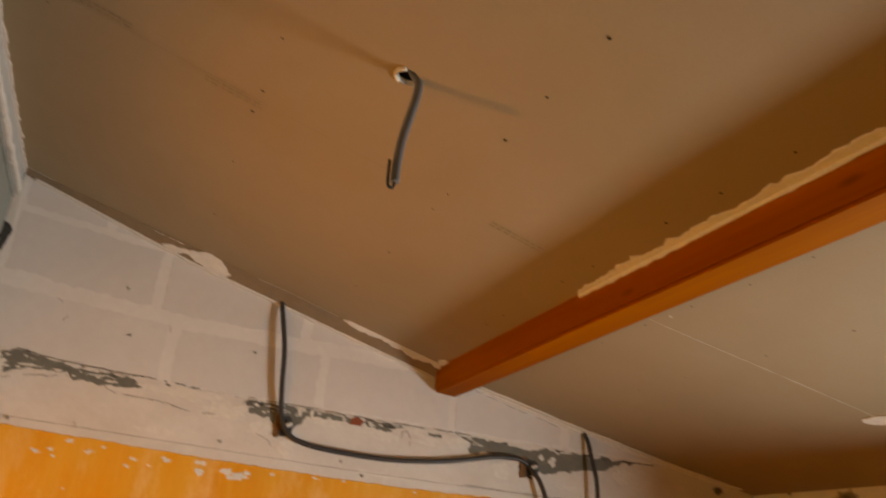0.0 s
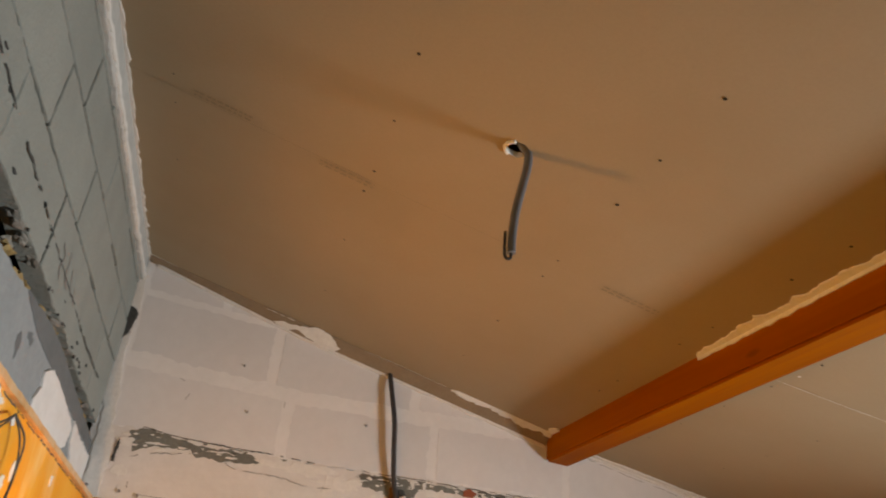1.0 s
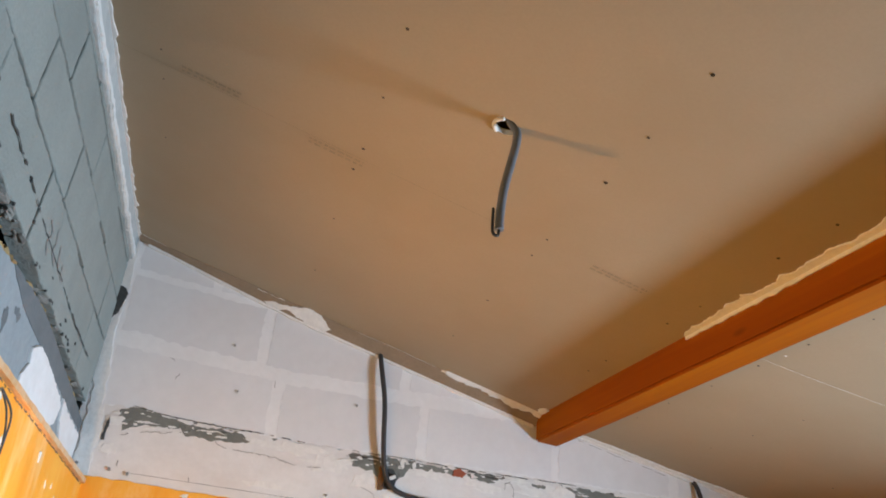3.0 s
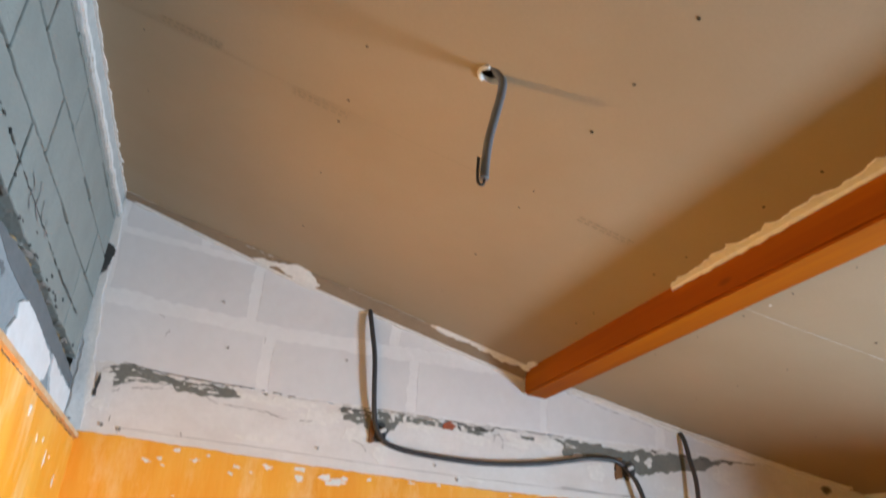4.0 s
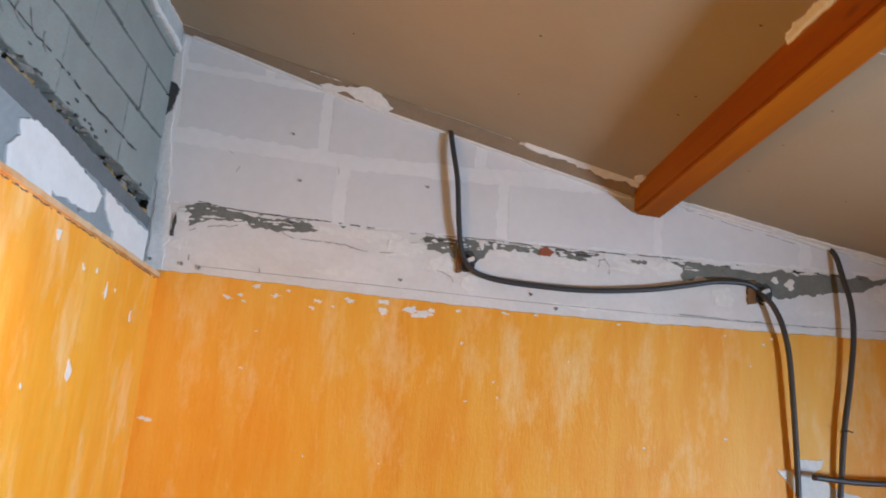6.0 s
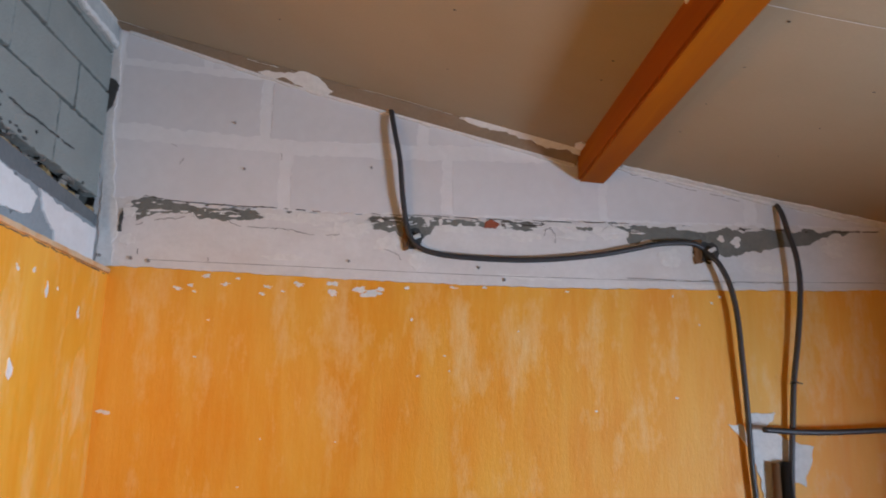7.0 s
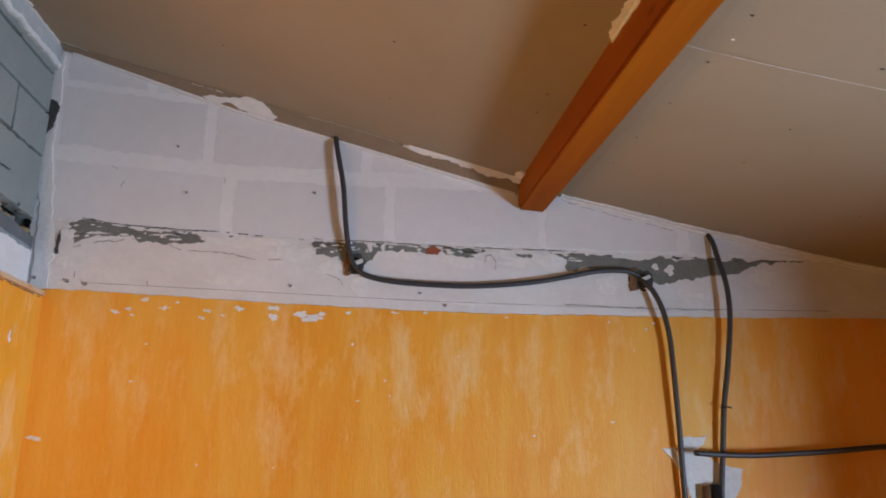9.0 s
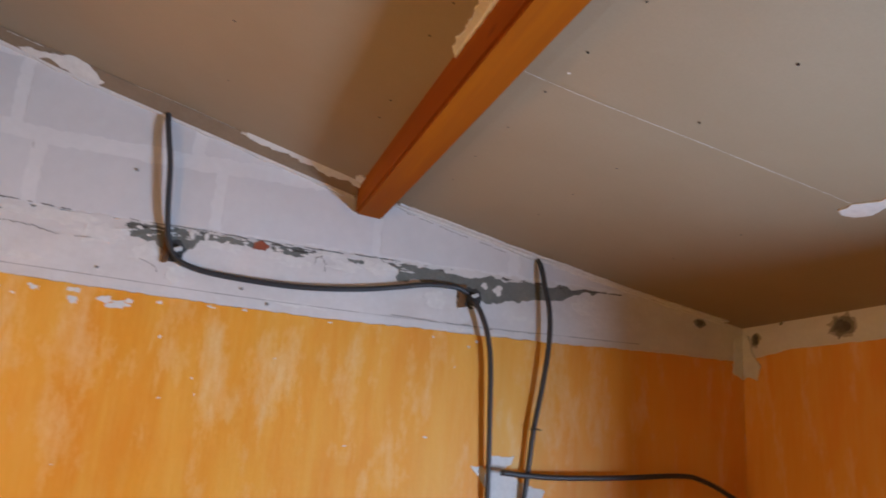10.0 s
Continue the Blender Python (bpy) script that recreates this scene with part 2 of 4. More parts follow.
def tube(bm, points, radius, sides=10, per=8):
    path = smooth_path(points, per)
    rings = []
    side = None
    for i, c in enumerate(path):
        d = (path[min(i + 1, len(path) - 1)] - path[max(i - 1, 0)]).normalized()
        if side is None:
            side = d.orthogonal().normalized()
        side = (side - d * side.dot(d)).normalized()
        up = d.cross(side)
        rings.append([bm.verts.new(c + radius * (math.cos(a) * side + math.sin(a) * up)) for a in (2 * math.pi * k / sides for k in range(sides))])
    for r, s in zip(rings, rings[1:]):
        for k in range(sides):
            f = bm.faces.new((r[k], r[(k + 1) % sides], s[(k + 1) % sides], s[k]))
            f.smooth = True
    bm.faces.new(rings[0])
    bm.faces.new(rings[-1][::-1])
    return bm


def under_roof(outline, gap=0.0):
    """Cuts an outline of the back wall off at the ceiling's slope."""
    out = []
    for i, p in enumerate(outline):
        q = outline[(i + 1) % len(outline)]
        a, b = ceil_z(p[0]) - gap - p[1], ceil_z(q[0]) - gap - q[1]
        if a >= 0:
            out.append(p)
        if a * b < 0:
            f = a / (a - b)
            out.append((p[0] + (q[0] - p[0]) * f, p[1] + (q[1] - p[1]) * f))
    return out


def area(outline):
    return abs(sum(p[0] * q[1] - q[0] * p[1] for p, q in zip(outline, outline[1:] + outline[:1]))) / 2


# ---- floor and outer walls ----
# unseen floor, its colour held dark to keep bounced light down
floor = tagged(part("floor", box(bmesh.new(), -0.3, ROOM_X + 0.4, ROOM_Y - 0.2, 0.3, -0.12, 0), CONCRETE), "unseen terracotta floor, darkened to cut bounced light", "floor", kind="structure")
bm = bmesh.new()
slab(bm, [(-0.3, 0), (ROOM_X + 0.3, 0), (ROOM_X + 0.3, 2.9), (-0.3, 3.3)], lambda u, v, d: (u, ROOM_Y - d, v), 0, 0.2)
tagged(part("wall_front", bm, BOUNCECUT), "unseen wall closing the room, kept dark to cut bounced light", "wall", kind="structure")

bm = bmesh.new()
for o in ([(-0.2, 0), (ROOM_X + 0.3, 0), (ROOM_X + 0.3, 2.6), (-0.2, 3.3)],):
    slab(bm, o, on_back, -0.27, -0.022)
wall_back = tagged(part("wall_back", bm, CEMENT), "gable wall of white blocks over an orange colour-washed lower part", "wall", kind="structure")
# core coloured near black, as the shade deep in channel and joints
bm = bmesh.new()
slab(bm, [(ROOM_Y, 0), (-0.002, 0), (-0.002, 3.2), (ROOM_Y, 3.2)], on_left, -0.27, -0.08)
wall_left = tagged(part("wall_left", bm, DARKRECESS), "side wall of bare grey blocks over an orange lower part", "wall", kind="structure")
bm = bmesh.new()
for y0, y1, z0, z1 in ((ROOM_Y, WIN_Y0, 0, 2.6), (WIN_Y1, 0.02, 0, 2.6), (WIN_Y0, WIN_Y1, 0, WIN_Z0), (WIN_Y0, WIN_Y1, WIN_Z1, 2.6)):
    box(bm, ROOM_X + 0.03, ROOM_X + DEEP + 0.06, y0, y1, z0, z1)
wall_right = tagged(part("wall_right", bm, BOUNCECUT), "low side wall, orange with a pale plaster band on top", "wall", kind="structure")
bm = bmesh.new()
box(bm, ROOM_X + 0.004, ROOM_X + 0.031, WIN_Y1 + 0.001, 0.018, 0, 2.6)
part("plaster_band", bm, OLDPLASTER, wall_right, "pale plaster coat")
# unseen frame, added to block light around the pane
bm = bmesh.new()
for y0, y1, z0, z1 in ((WIN_Y0, PANE_Y0, WIN_Z0, WIN_Z1), (PANE_Y1, WIN_Y1, WIN_Z0, WIN_Z1), (PANE_Y0, PANE_Y1, WIN_Z0, PANE_Z0), (PANE_Y0, PANE_Y1, PANE_Z1, WIN_Z1)):
    box(bm, ROOM_X + DEEP, ROOM_X + DEEP + 0.05, y0, y1, z0, z1)
tagged(part("window_1", bm, BOUNCECUT), "unseen dark frame narrowing the light of the side window", "window", kind="structure")

# ---- ceiling: plasterboards, a round cable hole, screws, printed marks ----
HOLE = (0.803, -1.353)
RIM = 0.023
bm = bmesh.new()


def board_face(x0, x1, y0, y1, idx=0):
    f = bm.faces.new([bm.verts.new(on_ceiling(x, y, 0)) for x, y in ((x0, y0), (x1, y0), (x1, y1), (x0, y1))])
    f.material_index = idx


SQ = 0.08
SEAM = -1.035
board_face(-0.03, HOLE[0] - SQ, ROOM_Y, SEAM - 0.0001)
board_face(HOLE[0] + SQ, 1.5, ROOM_Y, SEAM - 0.0001)
board_face(HOLE[0] - SQ, HOLE[0] + SQ, ROOM_Y, HOLE[1] - SQ)
board_face(HOLE[0] - SQ, HOLE[0] + SQ, HOLE[1] + SQ, SEAM - 0.0001)
board_face(-0.03, 1.5, SEAM + 0.0001, 0.02)
steps = [1.5 + 0.12 * k for k in range(13)]
for x0, x1 in zip(steps, steps[1:]):
    board_face(x0, x1, ROOM_Y, -1.0066)
    board_face(x0, x1, -1.006, 0.02)
ring, square, above = [], [], []
for k in range(32):
    a = 2 * math.pi * k / 32
    c, s = math.cos(a), math.sin(a)
    r = RIM * (1 + 0.05 * noise.noise((c * 3, s * 3, 1)))
    w = SQ / max(abs(c), abs(s))
    ring.append(bm.verts.new(on_ceiling(HOLE[0] + r * c, HOLE[1] + r * s, 0)))
    above.append(bm.verts.new(on_ceiling(HOLE[0] + r * c, HOLE[1] + r * s, -0.013)))
    square.append(bm.verts.new(on_ceiling(HOLE[0] + w * c, HOLE[1] + w * s, 0)))
for k in range(32):
    j = (k + 1) % 32
    bm.faces.new((ring[k], ring[j], square[j], square[k]))
    f = bm.faces.new((ring[j], ring[k], above[k], above[j]))
    f.material_index = 1
# the backs of the boards and the dark void over them
for x0, x1 in ((-0.25, KNEE), (KNEE, ROOM_X + 0.25)):
    v = [bm.verts.new((x, y, ceil_z(x) + 0.16)) for x, y in ((x0, ROOM_Y - 0.1), (x1, ROOM_Y - 0.1), (x1, 0.2), (x0, 0.2))]
    bm.faces.new(v).material_index = 2
ceiling_bm = bm


def dot(x, y, r, idx):
    c = [bm.verts.new(on_ceiling(x + r * math.cos(a), y + r * math.sin(a), 0.0012)) for a in (2 * math.pi * k / 10 for k in range(10))]
    bm.faces.new(c).material_index = idx


rng = random.Random(4)
for row_x, size, ys in ((0.108, 0.0035, (-0.73, -0.978, -1.081, -1.4, -1.7)), (0.566, 0.0045, (-0.366, -0.717, -0.978, -1.072, -1.268, -1.473, -1.75)),
                        (1.022, 0.0045, (-0.35, -0.663, -0.973, -1.062, -1.336, -1.501, -1.689, -1.95)),
                        (1.40, 0.0045, (-0.527, -0.635, -0.957, -1.087, -1.363, -1.52, -1.696)),
                        (1.655, 0.0038, (-0.36, -0.55, -0.758, -0.957, -1.135, -1.32, -1.497, -1.8)),
                        (1.935, 0.0036, (-0.35, -0.56, -0.778, -1.08, -1.344, -1.62)), (2.35, 0.0032, (-0.4, -0.7, -1.2, -1.5))):
    for y in ys:
        dot(row_x + rng.uniform(-0.004, 0.004), y, size * rng.uniform(0.6, 0.95), 3)
dot(1.659, -1.051, 0.0035, 1)


def strip(bm, points, width, plane, depth, idx=0, jitter=0.0, wander=0.0):
    """A thin line drawn on a surface; with wander it strays and breaks off here and there, as a crack does."""
    path = smooth_path([(p[0], p[1], 0) for p in points], 6 if not wander else 14)
    if wander:
        path = [p + wander * noise.noise_vector((p.x * 60, p.y * 60, 3.0)) + 0.6 * wander * noise.noise_vector((p.x * 190, p.y * 190, 8.0)) for p in path]
        for p in path:
            p.z = 0
    for i, (a, b) in enumerate(zip(path, path[1:])):
        if wander and noise.noise((a.x * 31, a.y * 31, 6.0)) > 0.22:
            continue
        d = (b - a).normalized()
        n = Vector((-d.y, d.x, 0)) * width / 2
        w = 1 + jitter * noise.noise((a.x * 90, a.y * 90, 2.0)) if jitter else 1
        f = bm.faces.new([bm.verts.new(plane(q.x, q.y, depth)) for q in (a - n * w, b - n * w, b + n * w, a + n * w)])
        f.material_index = idx


# faded printing along the board edges, unreadable: plain bars
for x0, x1, y in ((0.15, 0.285, -1.05), (0.449, 0.58, -1.012), (1.146, 1.288, -1.04)):
    for row in (-0.007, 0.007):
        x = x0
        while x < x1:
            n = rng.uniform(0.006, 0.016)
            strip(bm, [(x, y + row), (min(x + n, x1), y + row)], 0.007, on_ceiling, 0.0010, 4)
            x += n + rng.uniform(0.003, 0.007)
strip(bm, [(0.0, -1.035), (0.5, -1.03), (0.9, -1.033)], 0.0016, on_ceiling, 0.0006, 4, 0.9)
# a smear of filler along the seam of the lower boards
strip(bm, [(1.56, -0.992), (1.72, -0.998), (1.98, -1.016), (2.2, -1.026), (2.38, -1.03)], 0.0013, on_ceiling, 0.0008, 1, 0.9)
ceiling = tagged(part("ceiling", bm, [BOARD, FILLER, WOOL, SCREW, STAMP]), "sloping ceiling of unpainted plasterboards with screw heads", "ceiling", kind="structure")

# ---- back wall: blocks, joints, old plaster, orange coat ----
bm = bmesh.new()
for o in (ragged(under_roof([(-0.02, 2.47), (0.5, 2.472), (1.0, 2.468), (2.3, 2.462), (ROOM_X, 2.46), (ROOM_X, 2.9), (-0.02, 3.2)]), 0.03, 0.003, 1),):
    slab(bm, o, on_courses, -0.024, -0.0045)
part("joint_mortar", bm, JOINT, wall_back, "thick white smeared mortar joints")

GAP = 0.017
ROWS = ((2.474, 2.652, (0.03, 0.549, 1.047, 1.541, 2.016, 2.52, 2.9)), (2.700, 2.886, (0.03, 0.485, 0.968, 1.46, 1.95)), (2.908, 3.10, (0.03, 0.30, 0.80)))
seed = 0
for z0, z1, cuts in ROWS:
    for x0, x1 in zip(cuts, cuts[1:]):
        a, b = x0 + GAP + 0.004 * math.sin(seed * 3.3), x1 - GAP - 0.004 * math.cos(seed * 2.1)
        o = under_roof([(a, z0), (b, z0), (b, z1), (a, z1)], 0.012)
        seed += 1
        if len(o) < 3 or area(o) < 0.0012:
            continue
        bm = bmesh.new()
        slab(bm, ragged(o, 0.012, 0.0075, seed), on_courses, -0.012, -0.0039 + 0.0003 * math.sin(seed * 5.0), 0.0005)
        part("block", bm, BLOCK, wall_back)

# old plaster under the blocks, broken off along its upper edge
TOP = ((0.0, 2.474), (0.4, 2.473), (0.8, 2.472), (1.2, 2.470), (1.6, 2.468), (2.0, 2.466), (2.4, 2.465), (ROOM_X, 2.465))
ORANGE_TOP = ((-0.0, 2.286), (0.157, 2.284), (0.286, 2.279), (0.40, 2.276), (0.565, 2.270), (0.732, 2.265), (0.92, 2.259), (1.338, 2.252), (1.608, 2.257), (1.8, 2.258), (2.17, 2.264), (2.56, 2.275), (ROOM_X, 2.278))
bm = bmesh.new()
for o in (ragged([*TOP, (ROOM_X, 2.25), (0.0, 2.24)], 0.006, 0.0105, 9),):
    slab(bm, o, on_courses, -0.024, -0.004)
part("old_plaster", bm, OLDPLASTER, wall_back, "cracked cream plaster band")
BROKEN = (((0.084, 2.483), (0.13, 2.505), (0.23, 2.486), (0.30, 2.474), (0.456, 2.472), (0.515, 2.448), (0.44, 2.440), (0.30, 2.440), (0.27, 2.458), (0.16, 2.457), (0.11, 2.432)),
          ((0.80, 2.462), (0.94, 2.465), (1.07, 2.464), (1.20, 2.457), (1.19, 2.441), (1.02, 2.439), (0.985, 2.405), (0.93, 2.372), (0.895, 2.416), (0.83, 2.422)),
          ((1.22, 2.458), (1.28, 2.459), (1.355, 2.450), (1.30, 2.430), (1.225, 2.437)),
          ((1.455, 2.445), (1.50, 2.452), (1.525, 2.450), (1.515, 2.437), (1.46, 2.438)),
          ((1.555, 2.457), (1.744, 2.457), (1.857, 2.444), (1.944, 2.460), (1.99, 2.447), (2.05, 2.462), (2.12, 2.450), (2.205, 2.459), (2.29, 2.450), (2.18, 2.409), (1.99, 2.384), (1.92, 2.363), (1.855, 2.409), (1.69, 2.408), (1.612, 2.400), (1.616, 2.435)),
          ((2.285, 2.458), (2.325, 2.458), (2.335, 2.452), (2.30, 2.446)))
for i, o in enumerate(BROKEN):
    bm = bmesh.new()
    slab(bm, ragged(list(o), 0.006, 0.0095, 500 + i), on_back, -0.02, -0.0032)
    part("bare_cement", bm, CEMENT, wall_back, "grey cement where the plaster broke off")
# flat dark patches painted as shade along the upper lip of the bare cement
rng = random.Random(71)
bm = bmesh.new()
for i in range(32):
    u = rng.choice((rng.uniform(0.09, 0.50), rng.uniform(0.81, 1.19), rng.uniform(1.22, 1.35), rng.uniform(1.56, 2.32)))
    top = 2.497 - 0.07 * (u - 0.1) if u < 0.5 else 2.460
    w, h = rng.uniform(0.006, 0.026), rng.uniform(0.0012, 0.0045)
    v = top - rng.uniform(0.0, 0.012)
    ring = [(u + w * q * math.cos(a), v + h * q * math.sin(a)) for a, q in ((2 * math.pi * k / 10, rng.uniform(0.5, 1.3)) for k in range(10))]
    slab(bm, ring, on_back, -0.012, -0.0024)
tagged(part("lip_shade_patches", bm, STAINSHADE, wall_back, "dark patches painted as shade in the broken edge"), kind="stuff")
bm = bmesh.new()
for o in (ragged([*ORANGE_TOP, (ROOM_X, 0.0), (0.0, 0.0)], 0.012, 0.0035, 4),):
    slab(bm, o, on_back, -0.024, 0.0)
part("orange_plaster", bm, ORANGE, wall_back, "orange colour-washed plaster")
# upright strip of white filler in the corner
bm = bmesh.new()
slab(bm, ragged([(-0.002, 2.29), (0.050, 2.285), (0.046, 2.36), (0.058, 2.42), (0.034, 2.50), (0.026, 2.60), (0.006, 2.72), (0.010, 2.86), (0.004, 3.045), (-0.034, 3.05), (-0.034, 2.62), (-0.004, 2.55)], 0.012, 0.008, 3), on_back, -0.02, -0.0015, 0.0006)
part("corner_filler", bm, FILLER, wall_back)
bm = bmesh.new()
slab(bm, ragged([(-0.034, 2.775), (-0.012, 2.772), (0.002, 2.80), (0.012, 2.845), (0.008, 2.876), (-0.020, 2.887), (-0.036, 2.87)], 0.005, 0.009, 6), on_back, 0.0, 0.0065)
slab(bm, ragged([(0.056, 2.392), (0.064, 2.396), (0.062, 2.42), (0.068, 2.448), (0.062, 2.462), (0.057, 2.435)], 0.005, 0.004, 7), on_back, -0.004, 0.0008)
part("dark_gap", bm, DARKRECESS, wall_back, "dark gap in the corner filler")
# broken bits of filler stuck along the cement strip
for i, (u, v, w, h) in enumerate(((0.082, 2.455, 0.046, 0.036), (0.17, 2.462, 0.07, 0.006), (0.36, 2.462, 0.08, 0.004), (0.40, 2.452, 0.03, 0.010), (0.845, 2.452, 0.022, 0.010), (0.99, 2.455, 0.012, 0.03), (1.03, 2.450, 0.012, 0.024), (1.13, 2.460, 0.10, 0.004),
                                  (1.40, 2.452, 0.09, 0.014), (1.57, 2.440, 0.07, 0.028), (1.913, 2.424, 0.020, 0.022), (1.962, 2.413, 0.030, 0.030), (1.886, 2.350, 0.03, 0.012), (1.115, 2.463, 0.02, 0.007), (1.24, 2.445, 0.03, 0.010), (0.80, 2.438, 0.04, 0.010))):
    bm = bmesh.new()
    ring = [(u + w / 2 * math.cos(a) * (1 + 0.35 * math.sin(3 * a + i)), v + h / 2 * math.sin(a) * (1 + 0.3 * math.cos(2 * a + 2 * i))) for a in (2 * math.pi * k / 16 for k in range(16))]
    slab(bm, ragged(ring, 0.006, 0.005, 20 + i), on_back, -0.024, -0.0012, 0.0006)
    part("filler_scrap", bm, FILLER, wall_back)
rng = random.Random(15)
bm = bmesh.new()
for i in range(90):
    u = rng.uniform(0.08, 0.56) if i % 4 == 0 else rng.uniform(0.8, 1.66)
    v, w, h = (rng.uniform(2.442, 2.49) if u < 0.56 else rng.uniform(2.432, 2.464)), rng.uniform(0.003, 0.016), rng.uniform(0.001, 0.004)
    ring = [(u + w * q * math.cos(a), v + h * q * math.sin(a)) for a, q in ((2 * math.pi * k / 10, rng.uniform(0.5, 1.3)) for k in range(10))]
    slab(bm, ring, on_back, -0.024, -0.0028 + 0.002 * rng.random(), 0.0004)
tagged(part("mortar_crumbs", bm, FILLER, wall_back, "white crumbs of broken plaster"), kind="stuff")
rng = random.Random(5)
for i, (u, v, w, h) in enumerate(((0.62, 2.448, 0.13, 0.02), (0.74, 2.42, 0.08, 0.03), (0.86, 2.375, 0.05, 0.03), (1.08, 2.430, 0.07, 0.018), (1.28, 2.415, 0.06, 0.02), (1.45, 2.425, 0.06, 0.022), (1.55, 2.43, 0.05, 0.025), (0.56, 2.325, 0.06, 0.012), (0.96, 2.33, 0.03, 0.03),
                                  (1.75, 2.36, 0.04, 0.03), (2.28, 2.40, 0.05, 0.03), (0.10, 2.35, 0.03, 0.02), (2.05, 2.33, 0.06, 0.015), (1.30, 2.283, 0.10, 0.008), (1.9, 2.27, 0.12, 0.008))):
    bm = bmesh.new()
    ring = [(u + w * q * math.cos(a), v + h * q * math.sin(a)) for a, q in ((2 * math.pi * k / 18, rng.uniform(0.5, 1.2)) for k in range(18))]
    slab(bm, ragged(ring, 0.006, 0.005, 400 + i), on_courses, -0.012, -0.0028, 0.0008)
    part("plaster_smear", bm, FILLER, wall_back)
# crack under the blocks, its shade painted as a dark line
bm = bmesh.new()
for line, w in (([(0.125, 2.507), (0.23, 2.492), (0.38, 2.484), (0.548, 2.479), (0.66, 2.473)], 0.003), ([(0.80, 2.470), (1.0, 2.469), (1.2, 2.464), (1.374, 2.463), (1.62, 2.464)], 0.0022), ([(2.28, 2.455), (2.36, 2.458), (2.43, 2.460)], 0.004)):
    strip(bm, line, w, on_back, -0.0012, 0, 0.9, 0.003)
part("crack_shade_line", bm, STAINSHADE, wall_back, "crack under the lowest blocks with its shade painted dark")
bm = bmesh.new()
slab(bm, ragged([(1.165, 2.438), (1.20, 2.436), (1.215, 2.452), (1.19, 2.466), (1.168, 2.458)], 0.008, 0.004, 41), on_courses, -0.024, -0.001, 0.002)
part("brick_chip", bm, BRICK, wall_back, "red brick chip showing through")
# pencil lines and cracks
bm = bmesh.new()
strip(bm, [(0.153, 2.309), (0.397, 2.304), (0.68, 2.298), (1.074, 2.289), (1.374, 2.286), (1.793, 2.285), (2.171, 2.291), (2.5, 2.297)], 0.0014, on_back, -0.0025, 0, 0.9)
strip(bm, [(0.137, 2.325), (0.137, 2.308)], 0.002, on_courses, -0.0025)
for line in ([(0.126, 2.395), (0.173, 2.410), (0.204, 2.418), (0.244, 2.422), (0.292, 2.434)], [(0.392, 2.434), (0.402, 2.418), (0.453, 2.412), (0.52, 2.413), (0.579, 2.411), (0.622, 2.401), (0.69, 2.399), (0.76, 2.405)], [(1.355, 2.438), (1.352, 2.40)],
             [(1.37, 2.44), (1.385, 2.425), (1.388, 2.395)], [(1.355, 2.438), (1.375, 2.441)], [(0.985, 2.43), (0.99, 2.405)], [(1.35, 2.325), (1.352, 2.317)],
             [(0.533, 2.652), (0.538, 2.63)], [(0.205, 2.65), (0.225, 2.643)], [(0.245, 2.61), (0.238, 2.585)], [(0.86, 2.36), (0.9, 2.345), (0.915, 2.32)],
             [(1.61, 2.29), (1.9, 2.285), (2.1, 2.286)], [(1.63, 2.625), (1.75, 2.597), (1.86, 2.572), (1.98, 2.548)], [(0.34, 2.31), (0.342, 2.295)]):
    strip(bm, line, 0.0017, on_courses, 0.0006, 0, 0.9, 0.004)
for u, v, r in ((0.39, 2.738, 0.003), (0.425, 2.592, 0.003), (1.23, 2.275, 0.004), (0.17, 2.292, 0.004), (0.12, 2.295, 0.004), (0.03, 2.30, 0.004), (0.755, 2.32, 0.003), (1.15, 2.31, 0.003), (0.81, 2.62, 0.003)):
    slab(bm, ragged([(u + r * math.cos(a), v + r * 1.3 * math.sin(a)) for a in (2 * math.pi * k / 8 for k in range(8))], 0.004, 0.003, int(u * 99)), on_courses, -0.006, 0.0018)
part("pencil_and_cracks", bm, PENCIL, wall_back)
# chips in the orange coat
rng = random.Random(11)
chips = [(0.339, 2.257, 0.014, 0.007), (0.262, 2.216, 0.014, 0.005), (0.295, 2.227, 0.010, 0.006), (0.396, 2.236, 0.014, 0.006), (0.516, 2.234, 0.013, 0.006), (0.5, 2.213, 0.010, 0.006), (0.609, 2.247, 0.016, 0.009),
         (0.708, 2.250, 0.017, 0.006), (0.709, 2.222, 0.014, 0.012), (0.79, 2.232, 0.022, 0.012), (0.825, 2.222, 0.032, 0.012), (0.850, 2.235, 0.014, 0.008), (1.071, 2.247, 0.012, 0.005), (1.168, 2.249, 0.008, 0.005),
         (0.31, 2.208, 0.008, 0.003), (0.085, 1.860, 0.020, 0.006), (0.43, 2.252, 0.006, 0.004), (0.93, 2.243, 0.010, 0.004), (0.56, 2.222, 0.006, 0.004), (1.42, 2.243, 0.006, 0.003), (1.75, 2.236, 0.005, 0.003)]
for i in range(15):
    chips.append((rng.uniform(0.2, 1.9), rng.uniform(1.65, 2.24), rng.uniform(0.002, 0.006), rng.uniform(0.002, 0.006)))
bm = bmesh.new()
for i, (u, v, w, h) in enumerate(chips):
    ring = [(u + w * q * math.cos(a), v + h * q * math.sin(a)) for a, q in ((2 * math.pi * k / 15, rng.uniform(0.45, 1.25)) for k in range(15))]
    slab(bm, ragged(ring, 0.004, min(0.004, w * 0.4), 60 + i), on_courses, -0.004, 0.0014)
tagged(part("paint_chips", bm, FILLER, wall_back), kind="stuff")
# filler patch round the cables low on the wall
bm = bmesh.new()
